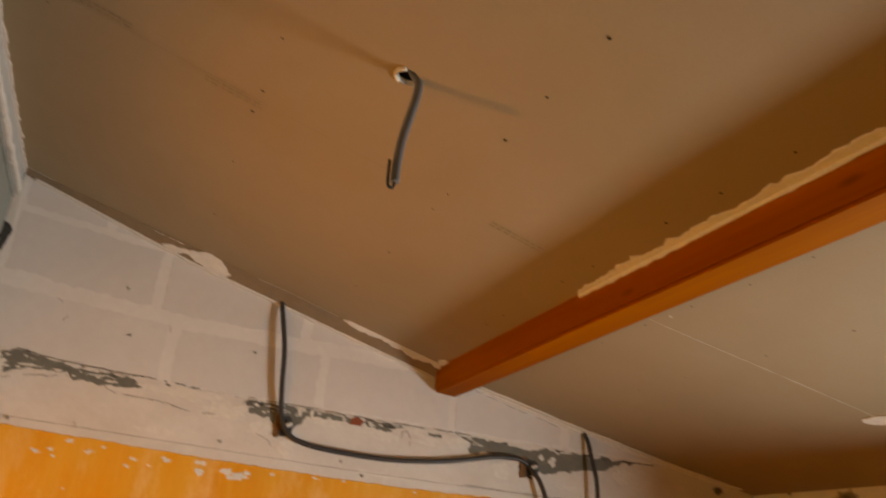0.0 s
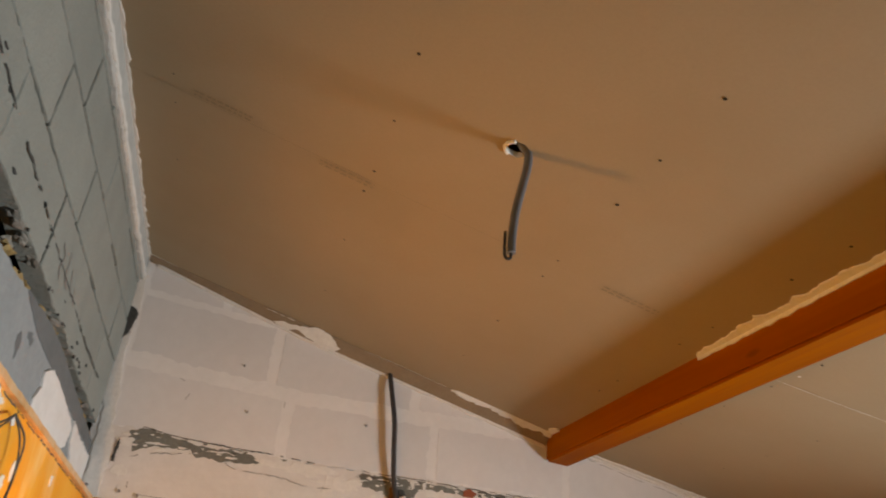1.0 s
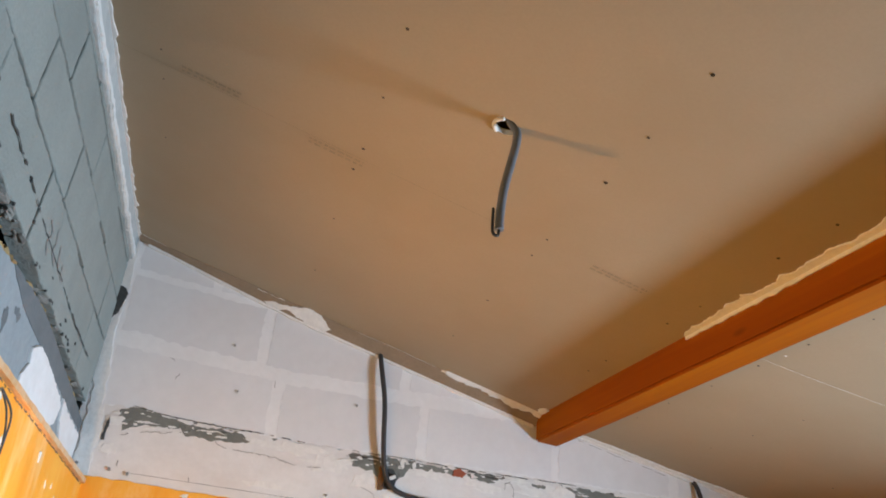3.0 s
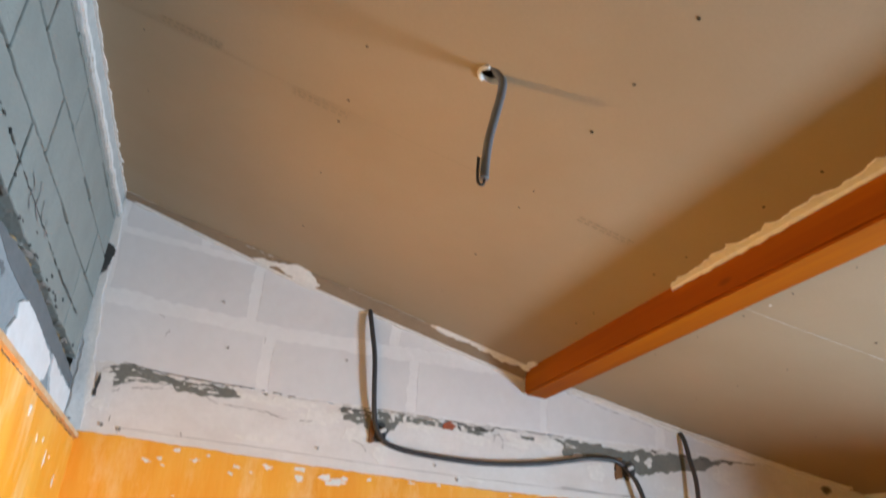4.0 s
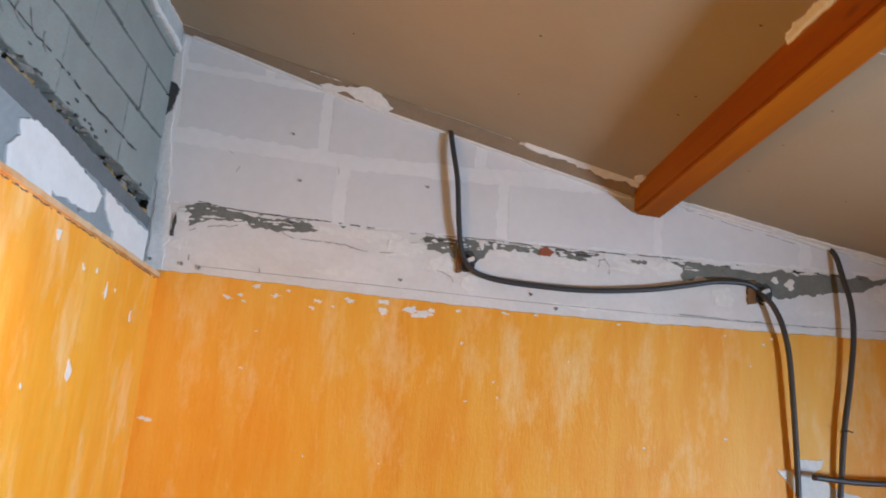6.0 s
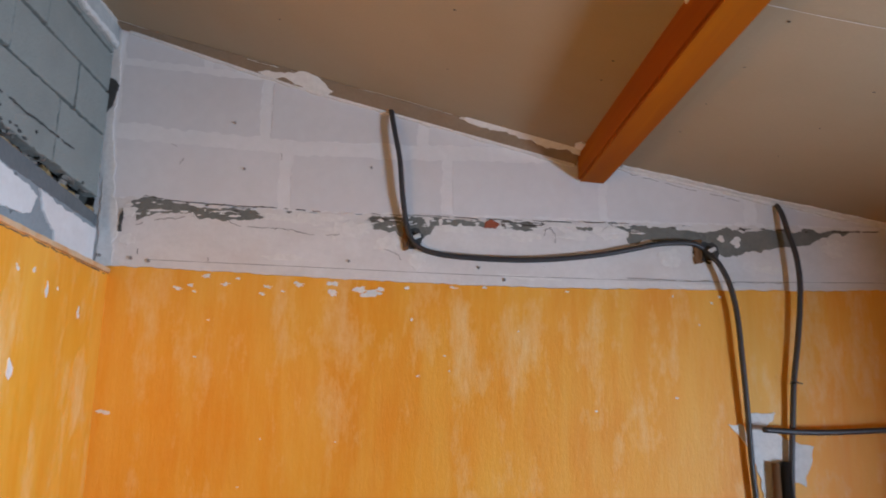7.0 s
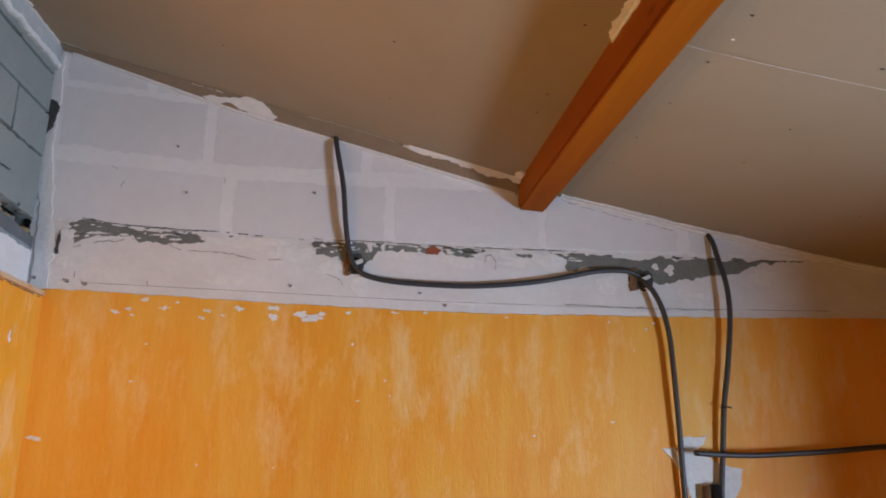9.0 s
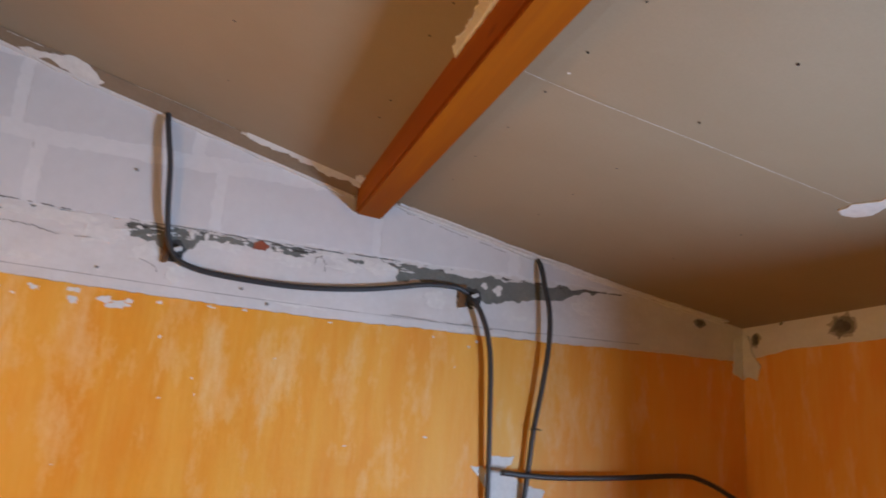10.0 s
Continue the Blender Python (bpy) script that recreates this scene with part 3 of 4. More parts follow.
slab(bm, ragged([(1.931, 1.850), (1.965, 1.853), (1.978, 1.825), (1.992, 1.888), (2.03, 1.882), (2.07, 1.892), (2.058, 1.868), (2.04, 1.842), (2.10, 1.812), (2.13, 1.80), (2.182, 1.79), (2.17, 1.74), (2.148, 1.675), (2.12, 1.69),
                 (2.09, 1.64), (2.02, 1.64), (2.004, 1.733), (1.975, 1.80)], 0.012, 0.007, 77), lambda u, v, d: on_back(u - 0.025, v + 0.004, d), -0.003, 0.003, 0.001)
part("filler_patch", bm, FILLER, wall_back, "ragged white filler patch")

# filler and gap along the ceiling's edge
def strip_depth(u):
    return 0.006 + 0.030 * min(1.0, max(0.0, (u - 0.05) / 0.5))


# packing strip; its shade is in the darkened board colour
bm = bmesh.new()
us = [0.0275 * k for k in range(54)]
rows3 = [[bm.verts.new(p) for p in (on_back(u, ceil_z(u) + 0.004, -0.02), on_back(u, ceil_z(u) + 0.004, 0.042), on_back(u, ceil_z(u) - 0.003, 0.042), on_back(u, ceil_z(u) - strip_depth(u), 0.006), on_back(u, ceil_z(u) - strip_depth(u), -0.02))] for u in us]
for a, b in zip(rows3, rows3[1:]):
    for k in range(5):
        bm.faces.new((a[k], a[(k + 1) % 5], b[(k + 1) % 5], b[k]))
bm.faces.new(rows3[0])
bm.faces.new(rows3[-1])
part("packing_strip", bm, DIMBOARD, wall_back, "packing strip under the ceiling edge, board colour darkened for shade")
bm = bmesh.new()
us = [1.585 + 0.02 * k for k in range(64)]
run = [(u, ceil_z(u) - 0.010 - 0.006 * noise.noise((u * 9, 1, 0))) for u in us]
slab(bm, ragged([*run, *[(u, ceil_z(u) + 0.004) for u in reversed(us)]], 0.015, 0.003, 31), on_back, -0.02, 0.006, 0.002)
us = [0.03 + 0.02 * k for k in range(72)]
run = [(u, ceil_z(u) - strip_depth(u) - 0.007 - 0.006 * noise.noise((u * 9, 1, 0))) for u in us]
for o in (ragged([*run, *[(u, ceil_z(u) - strip_depth(u) + 0.003) for u in reversed(us)]], 0.015, 0.004, 32),):
    slab(bm, o, on_back, -0.02, 0.007)
part("edge_filler", bm, FILLER, wall_back)
bm = bmesh.new()
for k, run in enumerate(([(0.44, -0.028), (0.47, -0.034), (0.53, -0.026), (0.60, -0.036), (0.66, -0.038), (0.68, -0.026), (0.64, -0.003), (0.60, 0.002), (0.56, -0.010), (0.50, -0.016)], [(1.10, -0.006), (1.15, -0.012), (1.24, -0.008), (1.33, -0.014), (1.47, -0.010), (1.47, 0.004), (1.28, 0.003), (1.10, 0.004)])):
    slab(bm, ragged([(u, ceil_z(u) + v) for u, v in run], 0.010, 0.005, 700 + k), lambda u, v, d: (u, -d - 0.006 - max(0.0, v - ceil_z(u) + strip_depth(u)) * 1.3, v), -0.004, 0.003)
for k, run in enumerate(([(0.39, -0.016), (0.40, -0.034), (0.46, -0.037), (0.52, -0.034), (0.58, -0.036), (0.63, -0.012), (0.60, -0.002)], [(1.06, -0.025), (1.10, -0.045), (1.16, -0.04), (1.22, -0.05), (1.30, -0.036), (1.40, -0.04), (1.478, -0.05), (1.478, -0.036), (1.30, -0.026)],
                         [(1.445, -0.055), (1.478, -0.05), (1.478, -0.10), (1.452, -0.11), (1.436, -0.085)], [(1.60, -0.002), (1.60, -0.02), (1.8, -0.03), (2.0, -0.022), (2.2, -0.03), (2.5, -0.02), (2.84, -0.03), (2.84, -0.002)])):
    slab(bm, ragged([(u, v - 0.004) for u, v in run], 0.012, 0.006, 80 + k), on_ceiling, -0.002, 0.0055, 0.0008)
strip(bm, [(0.0, -0.052), (0.165, -0.036), (0.41, -0.027)], 0.003, on_ceiling, 0.0012)
slab(bm, ragged([(2.378, -0.985), (2.40, -0.972), (2.432, -0.985), (2.436, -1.02), (2.43, -1.06), (2.425, -1.12), (2.395, -1.13), (2.392, -1.075), (2.376, -1.03)], 0.008, 0.006, 99), on_ceiling, -0.002, 0.0025, 0.0008)
strip(bm, [(0.68, -0.03), (0.86, -0.05), (1.06, -0.045)], 0.0025, on_ceiling, 0.0012)
tagged(part("ceiling_edge_filler", bm, FILLER), "smeared white filler along the ceiling edge", "filler", kind="structure")

# ---- left wall ----
def lining_top(u):
    return 2.274 - 0.013 * u


def channel_low(u):
    """Lower lip of the broken-out channel under the bare blocks."""
    return 2.440 - 0.075 * u if u > -0.6 else 2.485 - 0.012 * math.sin((u + 0.6) * 7.0)


def channel_top(u):
    return 2.496 - 0.043 * u + 0.010 * noise.noise((u * 6.0, 2.0, 0.0))


bm = bmesh.new()
slab(bm, ragged([(-0.0, lining_top(0) - 0.012), (-3.0, lining_top(-3.0) - 0.012), (ROOM_Y, lining_top(-3.0) - 0.012), (ROOM_Y, 0), (0.0, 0)], 0.1, 0.001, 2), on_lining, -0.075, 0.0)
part("orange_plaster", bm, ORANGE, wall_left, "orange colour-washed plaster")
bm = bmesh.new()
edge = [(-0.004 - 0.03 * k, lining_top(-0.03 * k) + 0.002 + 0.003 * noise.noise((k * 0.7, 0, 3))) for k in range(100)]
slab(bm, [*edge, *[(u, lining_top(u) - 0.011 + 0.0035 * noise.noise((u * 21, 4, 3))) for u, _ in reversed(edge)]], on_lining, -0.075, 0.010, 0.003)
part("edge_trim", bm, two_scale("painted_edge", (0.70, 0.50, 0.30), (0.62, 0.24, 0.03), 60, 12, 0.6, 0.5, 0.003, 0.9), wall_left, "narrow painted trim along the orange part")
# dark line and chipped white plaster just under the trim
bm = bmesh.new()
strip(bm, [(-0.02 - 0.05 * k, lining_top(-0.05 * k) - 0.015) for k in range(40)], 0.003, on_lining, 0.0008, 0, 0.9, 0.003)
part("trim_line", bm, STAINSHADE, wall_left, "dark broken line under the trim")
lip = [(-0.06 * k, channel_low(-0.06 * k)) for k in range(50)]
bm = bmesh.new()
slab(bm, ragged([(ROOM_Y, 2.24), (-0.001, 2.24), *lip, (ROOM_Y, channel_low(-2.94))], 0.02, 0.005, 12), on_left, -0.085, -0.010, 0.002)
part("grey_render", bm, GREYRENDER, wall_left, "rough grey render strip")
for i, o in enumerate(([(-0.01, 2.25), (-0.01, 2.395), (-0.12, 2.40), (-0.24, 2.405), (-0.366, 2.416), (-0.34, 2.37), (-0.27, 2.33), (-0.24, 2.25)],
                       [(-0.56, 2.25), (-0.64, 2.327), (-0.46, 2.333), (-0.40, 2.345), (-0.375, 2.395), (-0.47, 2.415), (-0.58, 2.428), (-0.68, 2.438), (-0.75, 2.439), (-0.815, 2.418), (-0.80, 2.388), (-0.838, 2.354), (-0.825, 2.31), (-0.83, 2.25)],
                       [(-1.34, 2.27), (-1.345, 2.36), (-1.36, 2.40), (-1.38, 2.436), (-1.45, 2.450), (-1.55, 2.452), (-1.9, 2.46), (-1.9, 2.27)])):
    bm = bmesh.new()
    slab(bm, ragged(o, 0.012, 0.007, 90 + i), on_left, -0.02, -0.004, 0.0015)
    part("plaster_patch", bm, OLDPLASTER if i < 2 else LIMEWASH, wall_left, "remaining pale plaster patch")
# darker smears of cement on the render
rng = random.Random(33)
for i, (u, v, w, h) in enumerate(((-0.47, 2.375, 0.032, 0.05), (-0.98, 2.43, 0.03, 0.012), (-1.05, 2.40, 0.02, 0.03), (-1.27, 2.42, 0.012, 0.02), (-1.31, 2.33, 0.014, 0.03), (-1.22, 2.35, 0.012, 0.012))):
    bm = bmesh.new()
    ring = [(u + w * q * math.cos(a), v + h * q * math.sin(a)) for a, q in ((2 * math.pi * k / 16, rng.uniform(0.5, 1.15)) for k in range(16))]
    slab(bm, ragged(ring, 0.008, 0.006, 640 + i), on_left, -0.02, -0.0092, 0.0004)
    part("cement_smear", bm, DARKCEMENT, wall_left)
bm = bmesh.new()
ledge = [(-0.001, 2.408), (-0.39, 2.424), (-0.75, 2.440), (-0.95, 2.450), (-1.06, 2.470), (-1.10, 2.484)]
slab(bm, ragged([*ledge, *[(u, v + 0.001) for u, v in reversed(lip[:17])]], 0.015, 0.003, 15), on_left, -0.06, -0.0085, 0.001)
part("mortar_ledge", bm, DARKCEMENT, wall_left, "dark smooth cement ledge")
# crumbling channel with foam and rubble
rng = random.Random(21)
foam_bm, rubble_bm = bmesh.new(), bmesh.new()


def crumb(bm, centre, size, seed):
    made = bmesh.ops.create_icosphere(bm, subdivisions=2, radius=1)
    for v in made["verts"]:
        k = 1 + 0.9 * noise.noise(v.co * 1.3 + Vector((seed * 5.1, seed, 0))) + 0.5 * noise.noise(v.co * 3.7 + Vector((seed, 2, seed)))
        v.co = Vector(centre) + Vector((v.co.x * size[0], v.co.y * size[1], v.co.z * size[2])) * k


y = -0.02
while y > -2.3:
    lo, hi = channel_low(y), channel_top(y)
    big = rng.random()
    if big < 0.6:
        crumb(foam_bm, (-0.030, y, lo + rng.uniform(0.0, 0.35) * (hi - lo)), (0.014, rng.uniform(0.010, 0.026), rng.uniform(0.007, 0.014)), rng.random() * 90)
    if big > 0.55:
        crumb(rubble_bm, (-0.040, y - 0.01, lo + rng.uniform(0.1, 0.7) * (hi - lo)), (0.012, rng.uniform(0.010, 0.028), rng.uniform(0.004, 0.011)), rng.random() * 90)
    if big < 0.6:
        crumb(rubble_bm, (-0.028, y - 0.012, hi + rng.uniform(-0.004, 0.012)), (0.011, rng.uniform(0.015, 0.04), rng.uniform(0.004, 0.009)), rng.random() * 90)
    y -= rng.uniform(0.022, 0.045)
tagged(part("foam_lumps", foam_bm, FOAM, wall_left, "yellow-brown expanding foam lumps"), kind="stuff")
tagged(part("rubble", rubble_bm, RUBBLE, wall_left, "crumbled mortar in the gap"), kind="stuff")
# grey blocks with dark raked joints; the lowest row is broken off along the channel
LROWS = ((2.52, 2.686, 0.300, 0.385), (2.694, 2.829, 0.215, 0.360), (2.837, 2.957, 0.420, 0.370), (2.965, 3.05, 0.240, 0.370))
seed = 200
for z0, z1, first, length in LROWS:
    y = -0.002
    step = first
    while y > -2.9:
        y1 = y - step
        step = length
        seed += 1
        bm = bmesh.new()
        rise = -0.004 * (y + y1)
        if z0 < 2.55:
            low = [(y1 + 0.003 + (y - y1 - 0.006) * k / 10, channel_top(y1 + (y - y1) * k / 10)) for k in range(11)]
            outline = ragged([(y - 0.003, z1 + rise), (y1 + 0.003, z1 + rise), *low], 0.010, 0.0045, seed)
        else:
            outline = ragged([(y - 0.003, z0 + rise), (y - 0.003, z1 + rise), (y1 + 0.003, z1 + rise), (y1 + 0.003, z0 + rise)], 0.012, 0.0034, seed)
        slab(bm, outline, on_bare, -0.05, -0.010 + 0.0015 * math.sin(seed * 4.0), 0.0022)
        part("grey_block", bm, GREYBLOCK, wall_left)
        y = y1
# dark cracks across the lowest row, and dark patches painting shade in pits
bm = bmesh.new()
strip(bm, [(-0.20, 2.582), (-0.45, 2.584), (-0.70, 2.592), (-1.0, 2.605), (-1.2, 2.618), (-1.45, 2.630), (-1.7, 2.65), (-1.9, 2.66)], 0.0045, on_bare, -0.0080, 0, 0.9, 0.006)
rng = random.Random(52)
for i in range(26):
    u = rng.uniform(-1.7, -0.08)
    v = channel_top(u) + rng.uniform(0.004, 0.05) * rng.random() + (0.06 if u < -1.15 and i % 2 else 0.0)
    w, h = rng.uniform(0.003, 0.012), rng.uniform(0.002, 0.006)
    ring = [(u + w * q * math.cos(a), v + h * q * math.sin(a)) for a, q in ((2 * math.pi * k / 11, rng.uniform(0.5, 1.2)) for k in range(11))]
    slab(bm, ring, on_bare, -0.012, -0.0080)
part("cracks_and_pits", bm, DARKRECESS, wall_left, "dark cracks and painted-dark pits in the bare blocks")
# filler bead along the ceiling
bm = bmesh.new()
bead = [(-0.0 - 0.02 * k, 2.984 + 0.006 * noise.noise((k * 0.31, 7, 0)) + 0.006 * noise.noise((k * 0.9, 3, 0))) for k in range(110)]
slab(bm, ragged([*bead, *[(u, 3.066) for u, _ in reversed(bead)]], 0.012, 0.007, 17), on_bare, -0.03, -0.002, 0.003)
part("edge_filler", bm, two_scale("grey_edge_filler", (0.56, 0.56, 0.54), (0.40, 0.41, 0.40), 60, 12, 0.9, 0.6, 0.004, 0.7), wall_left, "grey smeared filler under the ceiling")
bm = bmesh.new()
ridge = [(u, v + 0.005 + 0.005 * noise.noise((u * 14, 5, 0))) for u, v in bead]
slab(bm, ragged([*ridge, *[(u, v + 0.014 + 0.007 * noise.noise((u * 11, 8, 0))) for u, v in reversed(ridge)]], 0.010, 0.006, 18), on_bare, -0.01, 0.004, 0.003)
part("filler_ridge", bm, FILLER, wall_left, "white ridge of fresh filler")
bm = bmesh.new()
out = [(0.003 + 0.007 * noise.noise((k * 0.33, 2, 0)) + 0.008 * noise.noise((k * 0.8, 9, 0)), -0.02 * k) for k in range(110)]
slab(bm, [*out, *[(-0.02, v) for _, v in reversed(out)]], on_ceiling, -0.002, 0.004, 0.001)
tagged(part("ceiling_side_filler", bm, FILLER), "ragged white filler bead along the side wall", "filler", kind="structure")
# pencil scribbles
bm = bmesh.new()
for line in ([(-1.03, 2.615), (-0.995, 2.60), (-1.01, 2.575), (-0.985, 2.555)], [(-0.96, 2.63), (-0.945, 2.60), (-0.95, 2.58), (-0.905, 2.565)], [(-0.90, 2.615), (-0.885, 2.588), (-0.87, 2.575)], [(-0.835, 2.60), (-0.83, 2.578), (-0.812, 2.566)]):
    strip(bm, line, 0.005, lambda u, v, d: on_bare(u + 0.05, v + 0.018, d), -0.0065, 0, 0.6)
part("pencil_scribble", bm, PENCIL, wall_left)
bm = bmesh.new()
for i, (u, v, w, h) in enumerate(((-0.665, 2.228, 0.016, 0.026), (-0.515, 2.188, 0.011, 0.010), (-0.493, 1.960, 0.017, 0.034), (-0.364, 2.160, 0.012, 0.026), (-0.17, 2.126, 0.012, 0.022), (-0.44, 2.20, 0.007, 0.012), (-0.31, 2.17, 0.006, 0.008), (-0.697, 1.916, 0.008, 0.008),
                                  (-1.24, 2.265, 0.055, 0.020), (-1.19, 2.165, 0.085, 0.022), (-1.05, 2.165, 0.030, 0.016), (-1.10, 2.255, 0.020, 0.012), (-1.0, 2.19, 0.014, 0.030))):
    ring = [(u + 0.66 * w * math.cos(a) * (1 + 0.4 * math.sin(3 * a + i)), v + 0.66 * h * math.sin(a) * (1 + 0.3 * math.cos(2 * a + i))) for a in (2 * math.pi * k / 14 for k in range(14))]
    slab(bm, ragged(ring, 0.006, 0.006, 120 + i), on_lining, -0.004, 0.0014)
tagged(part("paint_chips", bm, FILLER, wall_left), kind="stuff")

# ---- right wall ----
bm = bmesh.new()
slab(bm, ragged([(0.0, 2.280), (-0.23, 2.306), (-0.6, 2.303), (WIN_Y1 + 0.03, 2.303), (WIN_Y1 + 0.03, 0), (0.0, 0)], 0.03, 0.003, 51), on_right, -0.006, 0.0)
part("orange_plaster", bm, ORANGE, wall_right, "orange colour-washed plaster")
bm = bmesh.new()
slab(bm, ragged([(-0.002, 2.215), (-0.03, 2.225), (-0.07, 2.21), (-0.09, 2.26), (-0.05, 2.30), (-0.03, 2.37), (-0.002, 2.38)], 0.012, 0.006, 52), on_right, -0.004, 0.004, 0.001)
slab(bm, ragged([(ROOM_X - 0.05, 2.24), (ROOM_X - 0.002, 2.21), (ROOM_X - 0.002, 2.38), (ROOM_X - 0.03, 2.36)], 0.012, 0.006, 53), on_back, -0.004, 0.004, 0.001)
part("corner_filler", bm, FILLER, wall_right, "white filler dab in the corner")
SMUDGE = two_scale("grey_smudge", (0.50, 0.46, 0.42), (0.36, 0.32, 0.29), 60, 30, 0.95, 0.3, 0.002, 0.8)
GREYSTAIN = two_scale("dark_grey_smudge", (0.27, 0.245, 0.22), (0.18, 0.16, 0.14), 60, 30, 0.95, 0.3, 0.002, 0.8)
rng = random.Random(8)
for i, (plane, u, v, w, h) in enumerate(((on_right, -0.447, 2.358, 0.062, 0.045), (on_right, -0.062, 2.355, 0.028, 0.032), (on_right, -0.19, 2.398, 0.010, 0.006), (on_back, 2.749, 2.400, 0.030, 0.018))):
    stain = tagged(new("wall_smudge"), "dark dirty smudge on the pale plaster band", "stain", kind="structure")
    for j, (size, mat) in enumerate(((1.0, SMUDGE), (0.8, GREYSTAIN), (0.55, STAINSHADE))):
        bm = bmesh.new()
        ring = [(u + w * size * q * math.cos(a), v + h * size * q * math.sin(a)) for a, q in ((2 * math.pi * k / 20, rng.uniform(0.65, 1.1)) for k in range(20))]
        slab(bm, ragged(ring, 0.006, 0.006, 130 + 3 * i + j), plane, -0.02, -0.0035 + 0.0008 * j)
        part("smudge_layer", bm, mat, stain)

# ---- roof beam ----
bm = bmesh.new()
box(bm, 1.460, 1.548, ROOM_Y, -0.001, 2.594, 2.72, 0.007)
bmesh.ops.subdivide_edges(bm, edges=[e for e in bm.edges if abs(e.verts[0].co.y - e.verts[1].co.y) > 1], cuts=40)
for v in bm.verts:
    if v.co.z < 2.65:
        v.co.z -= 0.006 * (v.co.x - 1.460) / 0.088
    v.co += Vector((noise.noise((v.co.x * 20, v.co.y * 3, 1)), 0, noise.noise((v.co.z * 20, v.co.y * 3, 4)))) * 0.0015
beam = tagged(new("roof_beam"), "orange-brown stained timber roof beam under the ceiling", "beam")
beam.location = (1.52, -0.5, 2.6)
wood = part("timber", bm, TIMBER, beam)
wood.matrix_parent_inverse = Matrix.Translation(beam.location).inverted()
bm = bmesh.new()
run = [(1.462, -0.93), *[(1.449 - 0.032 * abs(noise.noise((k * 0.45, 1, 1))) - 0.003 * (k > 3), -0.96 - 0.03 * k) for k in range(40)], (1.462, -2.16)]
slab(bm, ragged(run, 0.008, 0.007, 61), on_ceiling, -0.002, 0.004, 0.001)
low = [(-0.94 - 0.03 * k, 2.672 - 0.006 * abs(noise.noise((k * 0.5, 5, 1)))) for k in range(41)]
slab(bm, ragged([*low, *[(u, 2.69) for u, _ in reversed(low)]], 0.012, 0.002, 62), lambda u, v, d: (1.460 - d, u, v), -0.002, 0.003, 0.001)
tagged(part("beam_filler", bm, FILLER), "ragged white filler where beam meets ceiling", "filler", kind="structure")

# ---- cables ----
def cable(name, points, radius, mat, label, category="cable"):
    return tagged(part(name, tube(bmesh.new(), points, radius), mat), label, category, "cables on the wall")


def wall_points(flat, depth):
    return [(u, -(depth[i] if isinstance(depth, (list, tuple)) else depth), v) for i, (u, v) in enumerate(flat)]


CR = 0.0085
cable("cable", wall_points([(0.866, 2.83), (0.870, 2.79), (0.880, 2.735), (0.899, 2.64), (0.911, 2.525), (0.922, 2.45), (0.935, 2.405), (0.955, 2.376), (0.992, 2.355), (1.075, 2.341), (1.240, 2.335), (1.368, 2.340),
                            (1.512, 2.357), (1.624, 2.379), (1.717, 2.399), (1.81, 2.403), (1.855, 2.39)], [0.0, 0.012, 0.022, 0.026, 0.022, 0.015, 0.012, 0.0115, 0.011, 0.0105, 0.0105, 0.0105, 0.0105, 0.0105, 0.011, 0.010, 0.0]), CR, CABLE,
      "black cable sagging along the wall between two openings")
cable("cable", wall_points([(1.855, 2.385), (1.872, 2.360), (1.890, 2.335), (1.916, 2.275), (1.935, 2.187), (1.944, 2.047), (1.952, 1.878), (1.957, 1.73), (1.965, 1.602), (1.98, 1.3), (1.99, 0.4)], [0.0, 0.018, 0.028, 0.032, 0.03, 0.028, 0.024, 0.02, 0.02, 0.02, 0.02]), CR, CABLE,
      "black cable hanging down from a wall opening")
cable("cable", wall_points([(2.098, 2.54), (2.107, 2.505), (2.118, 2.44), (2.132, 2.364), (2.136, 2.264), (2.121, 2.12), (2.099, 1.984), (2.086, 1.846), (2.075, 1.731), (2.070, 1.602), (2.065, 1.3), (2.065, 0.4)], [0.0, 0.015, 0.025, 0.035, 0.035, 0.03, 0.026, 0.022, 0.02, 0.02, 0.02, 0.02]), CR, CABLE,
      "black cable coming from the ceiling down the wall")
cable("cable", [(1.985, -0.048, 1.842), (2.09, -0.046, 1.837), (2.202, -0.046, 1.838), (2.404, -0.047, 1.850), (2.616, -0.05, 1.868), (2.704, -0.05, 1.860), (2.80, -0.055, 1.822), (2.88, -0.08, 1.76), (2.918, -0.11, 1.62), (2.918, -0.12, 0.6)], 0.0085, CABLE,
      "black cable crossing level to the corner")
tie = bmesh.new()
tube(tie, [(2.112, -0.026, 1.982), (2.100, -0.040, 1.980), (2.087, -0.026, 1.978), (2.100, -0.014, 1.980), (2.112, -0.026, 1.982)], 0.0022, 6)
tube(tie, [(2.091, -0.036, 1.981), (2.081, -0.042, 1.983)], 0.002, 6)
tube(tie, [(2.108, -0.034, 1.980), (2.117, -0.040, 1.977)], 0.002, 6)
tagged(part("cable_tie", tie, BLACK), "black cable tie round a hanging cable", "cable tie")
pipe = tagged(new("conduit_pipe"), "black conduit pipes with open tops against the wall", "conduit")
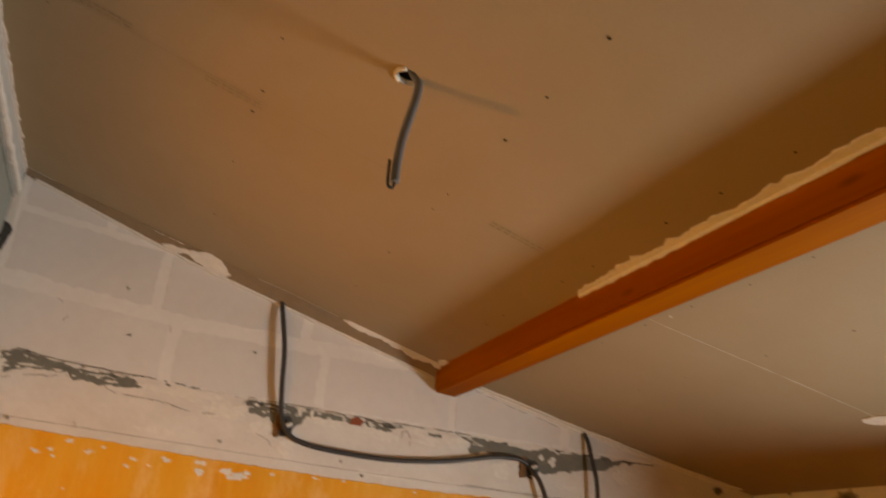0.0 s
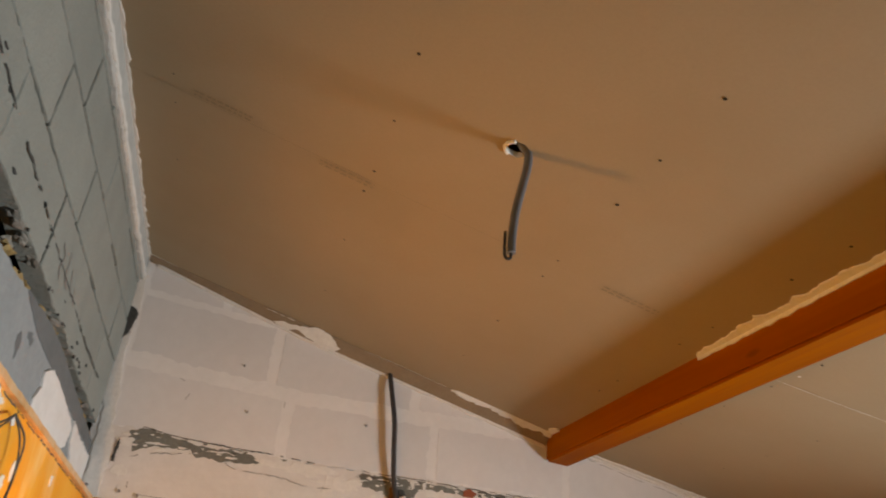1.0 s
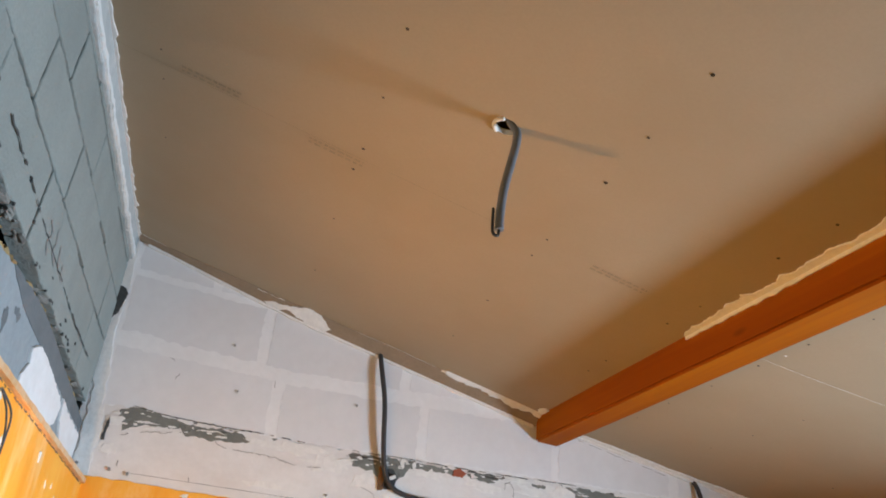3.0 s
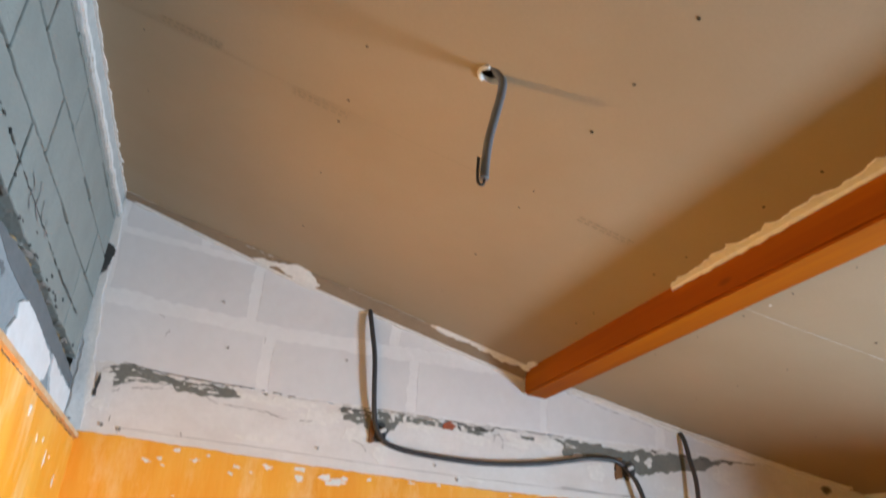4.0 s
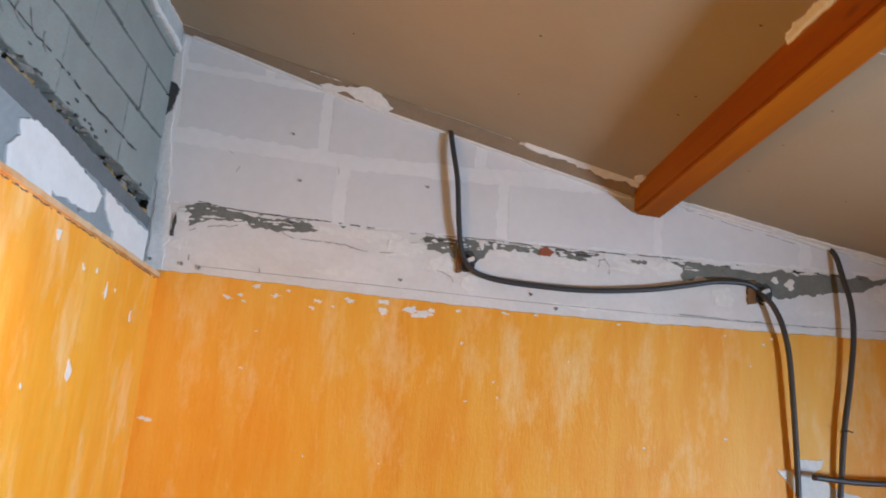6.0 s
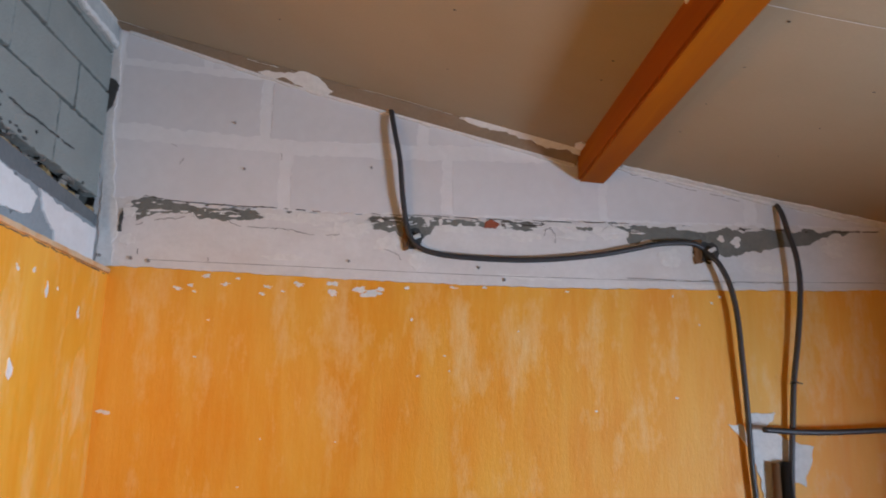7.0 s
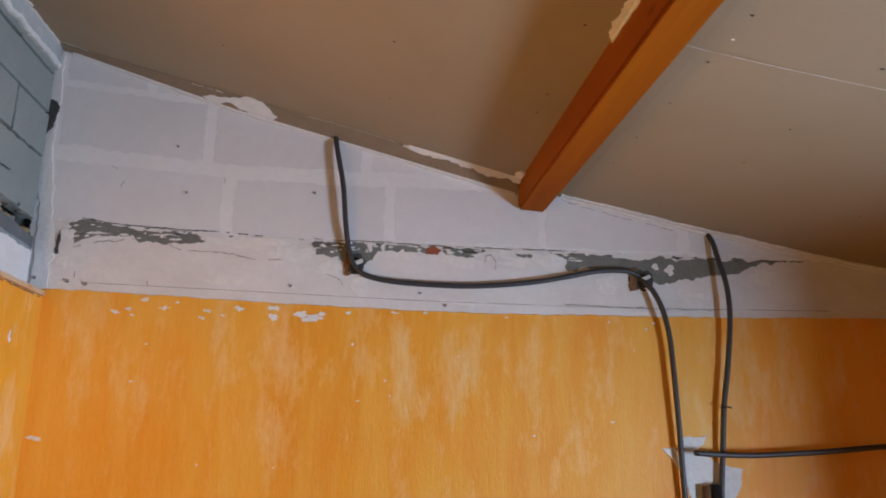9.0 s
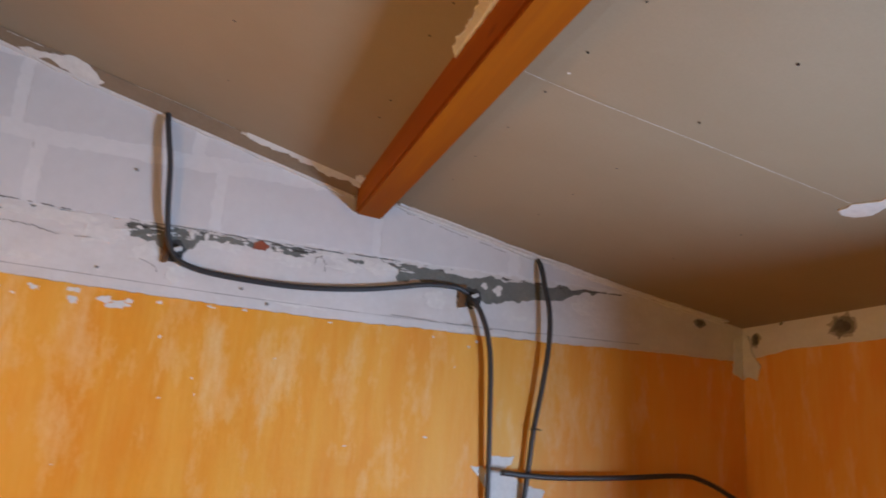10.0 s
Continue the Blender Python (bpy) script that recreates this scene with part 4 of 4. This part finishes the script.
for x, r, top in ((2.056, 0.0175, 1.750), (2.026, 0.012, 1.746)):
    b = bmesh.new()
    n = 20
    rings = [[b.verts.new((x + q * math.cos(2 * math.pi * k / n), -0.022 + q * math.sin(2 * math.pi * k / n), z)) for k in range(n)] for q, z in ((r, 0.3), (r, top), (r * 0.8, top), (r * 0.8, top - 0.08))]
    for p, q in zip(rings, rings[1:]):
        for k in range(n):
            b.faces.new((p[k], p[(k + 1) % n], q[(k + 1) % n], q[k])).smooth = True
    b.faces.new(rings[-1])
    part("pipe", b, BLACK if r > 0.015 else RUST, pipe)

# openings in the wall with connectors
def wall_opening(u, v, w, h, seed):
    ob = tagged(new("junction_opening"), "broken-out wall opening with rusty edge and connector", "junction box")
    # a flat dark patch paints the shade inside the opening
    b = bmesh.new()
    ring = [(u + w * math.cos(a), v + h * math.sin(a)) for a in (2 * math.pi * k / 18 for k in range(18))]
    slab(b, ragged(ring, 0.007, 0.008, seed), on_back, -0.02, -0.0015)
    part("opening_shade", b, DARKRECESS, ob)
    b = bmesh.new()
    slab(b, ragged([(u - w, v + h * 1.1), (u - w * 0.45, v + h * 1.2), (u - w * 0.4, v - h), (u - w * 0.9, v - h * 1.1)], 0.008, 0.005, seed + 1), on_back, -0.02, 0.002, 0.001)
    part("rusty_edge", b, RUST, ob)
    b = bmesh.new()
    box(b, u - 0.002, u + 0.026, -0.016, 0.0, v - 0.006, v + 0.006, 0.002)
    bmesh.ops.rotate(b, verts=b.verts, cent=(u, 0, v), matrix=Matrix.Rotation(radians(-25), 3, "Y"))
    part("connector", b, WHITEPLASTIC, ob)
    b = bmesh.new()
    for k in range(4):
        tube(b, [(u + 0.006 * k - 0.01, 0.0, v + 0.005), (u + 0.01 * k - 0.012, -0.018, v - 0.006 - 0.004 * k), (u + 0.012 * k - 0.02, -0.006, v - h * 0.8)], 0.0016, 6)
    part("wire_ends", b, [BLACK], ob)
    return ob


wall_opening(0.945, 2.395, 0.032, 0.034, 301)
wall_opening(1.865, 2.378, 0.042, 0.034, 311)

# cable from the round hole in the ceiling
hz = ceil_z(HOLE[0])
drop = tagged(new("ceiling_cable"), "grey cable hanging out of a round ceiling hole", "cable")
drop.location = (HOLE[0], HOLE[1], hz)
inv = Matrix.Translation(drop.location).inverted()
p = part("sheath", tube(bmesh.new(), [(0.79, -1.34, hz + 0.09), (0.808, -1.354, hz + 0.02), (0.822, -1.360, hz - 0.010), (0.822, -1.360, hz - 0.04), (0.814, -1.355, hz - 0.09), (0.806, -1.350, hz - 0.14), (0.803, -1.346, hz - 0.19), (0.803, -1.346, 2.628)], 0.0085, 12), GREYCABLE, drop)
p.matrix_parent_inverse = inv
b = bmesh.new()
tube(b, [(0.803, -1.346, 2.632), (0.801, -1.346, 2.617), (0.792, -1.347, 2.617), (0.789, -1.348, 2.632), (0.788, -1.35, 2.668)], 0.003, 8)
p = part("bent_wire_end", b, BLACK, drop)
p.matrix_parent_inverse = inv
b = bmesh.new()
for a0, a1, rr in ((120, 250, 0.0045),):
    tube(b, [on_ceiling(HOLE[0] + (RIM + 0.001) * math.cos(radians(a)), HOLE[1] + (RIM + 0.001) * math.sin(radians(a)), 0.001) for a in range(a0, a1, 12)], rr, 8, 3)
tagged(part("hole_rim_filler", b, FILLER), "white torn paper edge round the ceiling hole", "filler", kind="structure")

# ---- the lit bulb on its wires ----
lamp = tagged(new("hanging_bulb"), "bare lit bulb hanging on loose wires by the wall", "lamp")
lamp.location = BULB
inv = Matrix.Translation(BULB).inverted()


def lathe(bm, centre, profile, n=20):
    rings = [[bm.verts.new((centre[0] + r * math.cos(2 * math.pi * k / n), centre[1] + r * math.sin(2 * math.pi * k / n), centre[2] + z)) for k in range(n)] for r, z in profile]
    for p, q in zip(rings, rings[1:]):
        for k in range(n):
            bm.faces.new((p[k], p[(k + 1) % n], q[(k + 1) % n], q[k])).smooth = True
    bm.faces.new(rings[0])
    bm.faces.new(rings[-1][::-1])
    return bm


axis = Vector((0.12, 0.04, -1.0)).to_track_quat("Z", "Y").to_matrix().to_4x4()   # it hangs down from its socket
for name, prof, mat in (("glass_bulb", [(0.009, -0.030), (0.012, -0.018), (0.019, -0.002), (0.021, 0.010), (0.018, 0.022), (0.011, 0.030), (0.004, 0.032)], GLOW),
                        ("lamp_socket", [(0.006, -0.085), (0.014, -0.080), (0.019, -0.068), (0.019, -0.030), (0.012, -0.026)], BLACK)):
    b = lathe(bmesh.new(), (0, 0, 0), prof)
    bmesh.ops.transform(b, matrix=Matrix.Translation(BULB) @ axis, verts=b.verts)
    p = part(name, b, mat, lamp)
    p.matrix_parent_inverse = inv
b = bmesh.new()
box(b, 0.060, 0.078, -1.117, -1.094, 2.076, 2.096, 0.002)
p = part("connector_block", b, BLACK, lamp)
p.matrix_parent_inverse = inv
back_end = Vector(BULB) + (axis @ Vector((0, 0, -0.085)))
b = bmesh.new()
for o in (0.0, 0.006):
    tube(b, [(PANEL + 0.010, -1.141 + o, 2.258), (PANEL + 0.02 + o, -1.106 + o, 2.228), (PANEL + 0.025, -1.088 + o, 2.185), (PANEL + 0.024, -1.09 + o, 2.14), (PANEL + 0.02, -1.103 + o, 2.10), (0.069, -1.107 + o, 2.094)], 0.0018, 6)
    tube(b, [(0.069, -1.108 + o, 2.080), (0.071, -1.104 + o, 2.074), tuple(back_end)], 0.0018, 6)
    tube(b, [(PANEL + 0.012, -1.145, 2.257), (PANEL + 0.03, -1.263, 2.222 - o), (PANEL + 0.03, -1.383, 2.182 - 2 * o), (PANEL + 0.03, -1.56, 2.18), (PANEL + 0.012, -1.75, 2.25)], 0.0018, 6)
p = part("wire", b, CABLE, lamp)
p.matrix_parent_inverse = inv
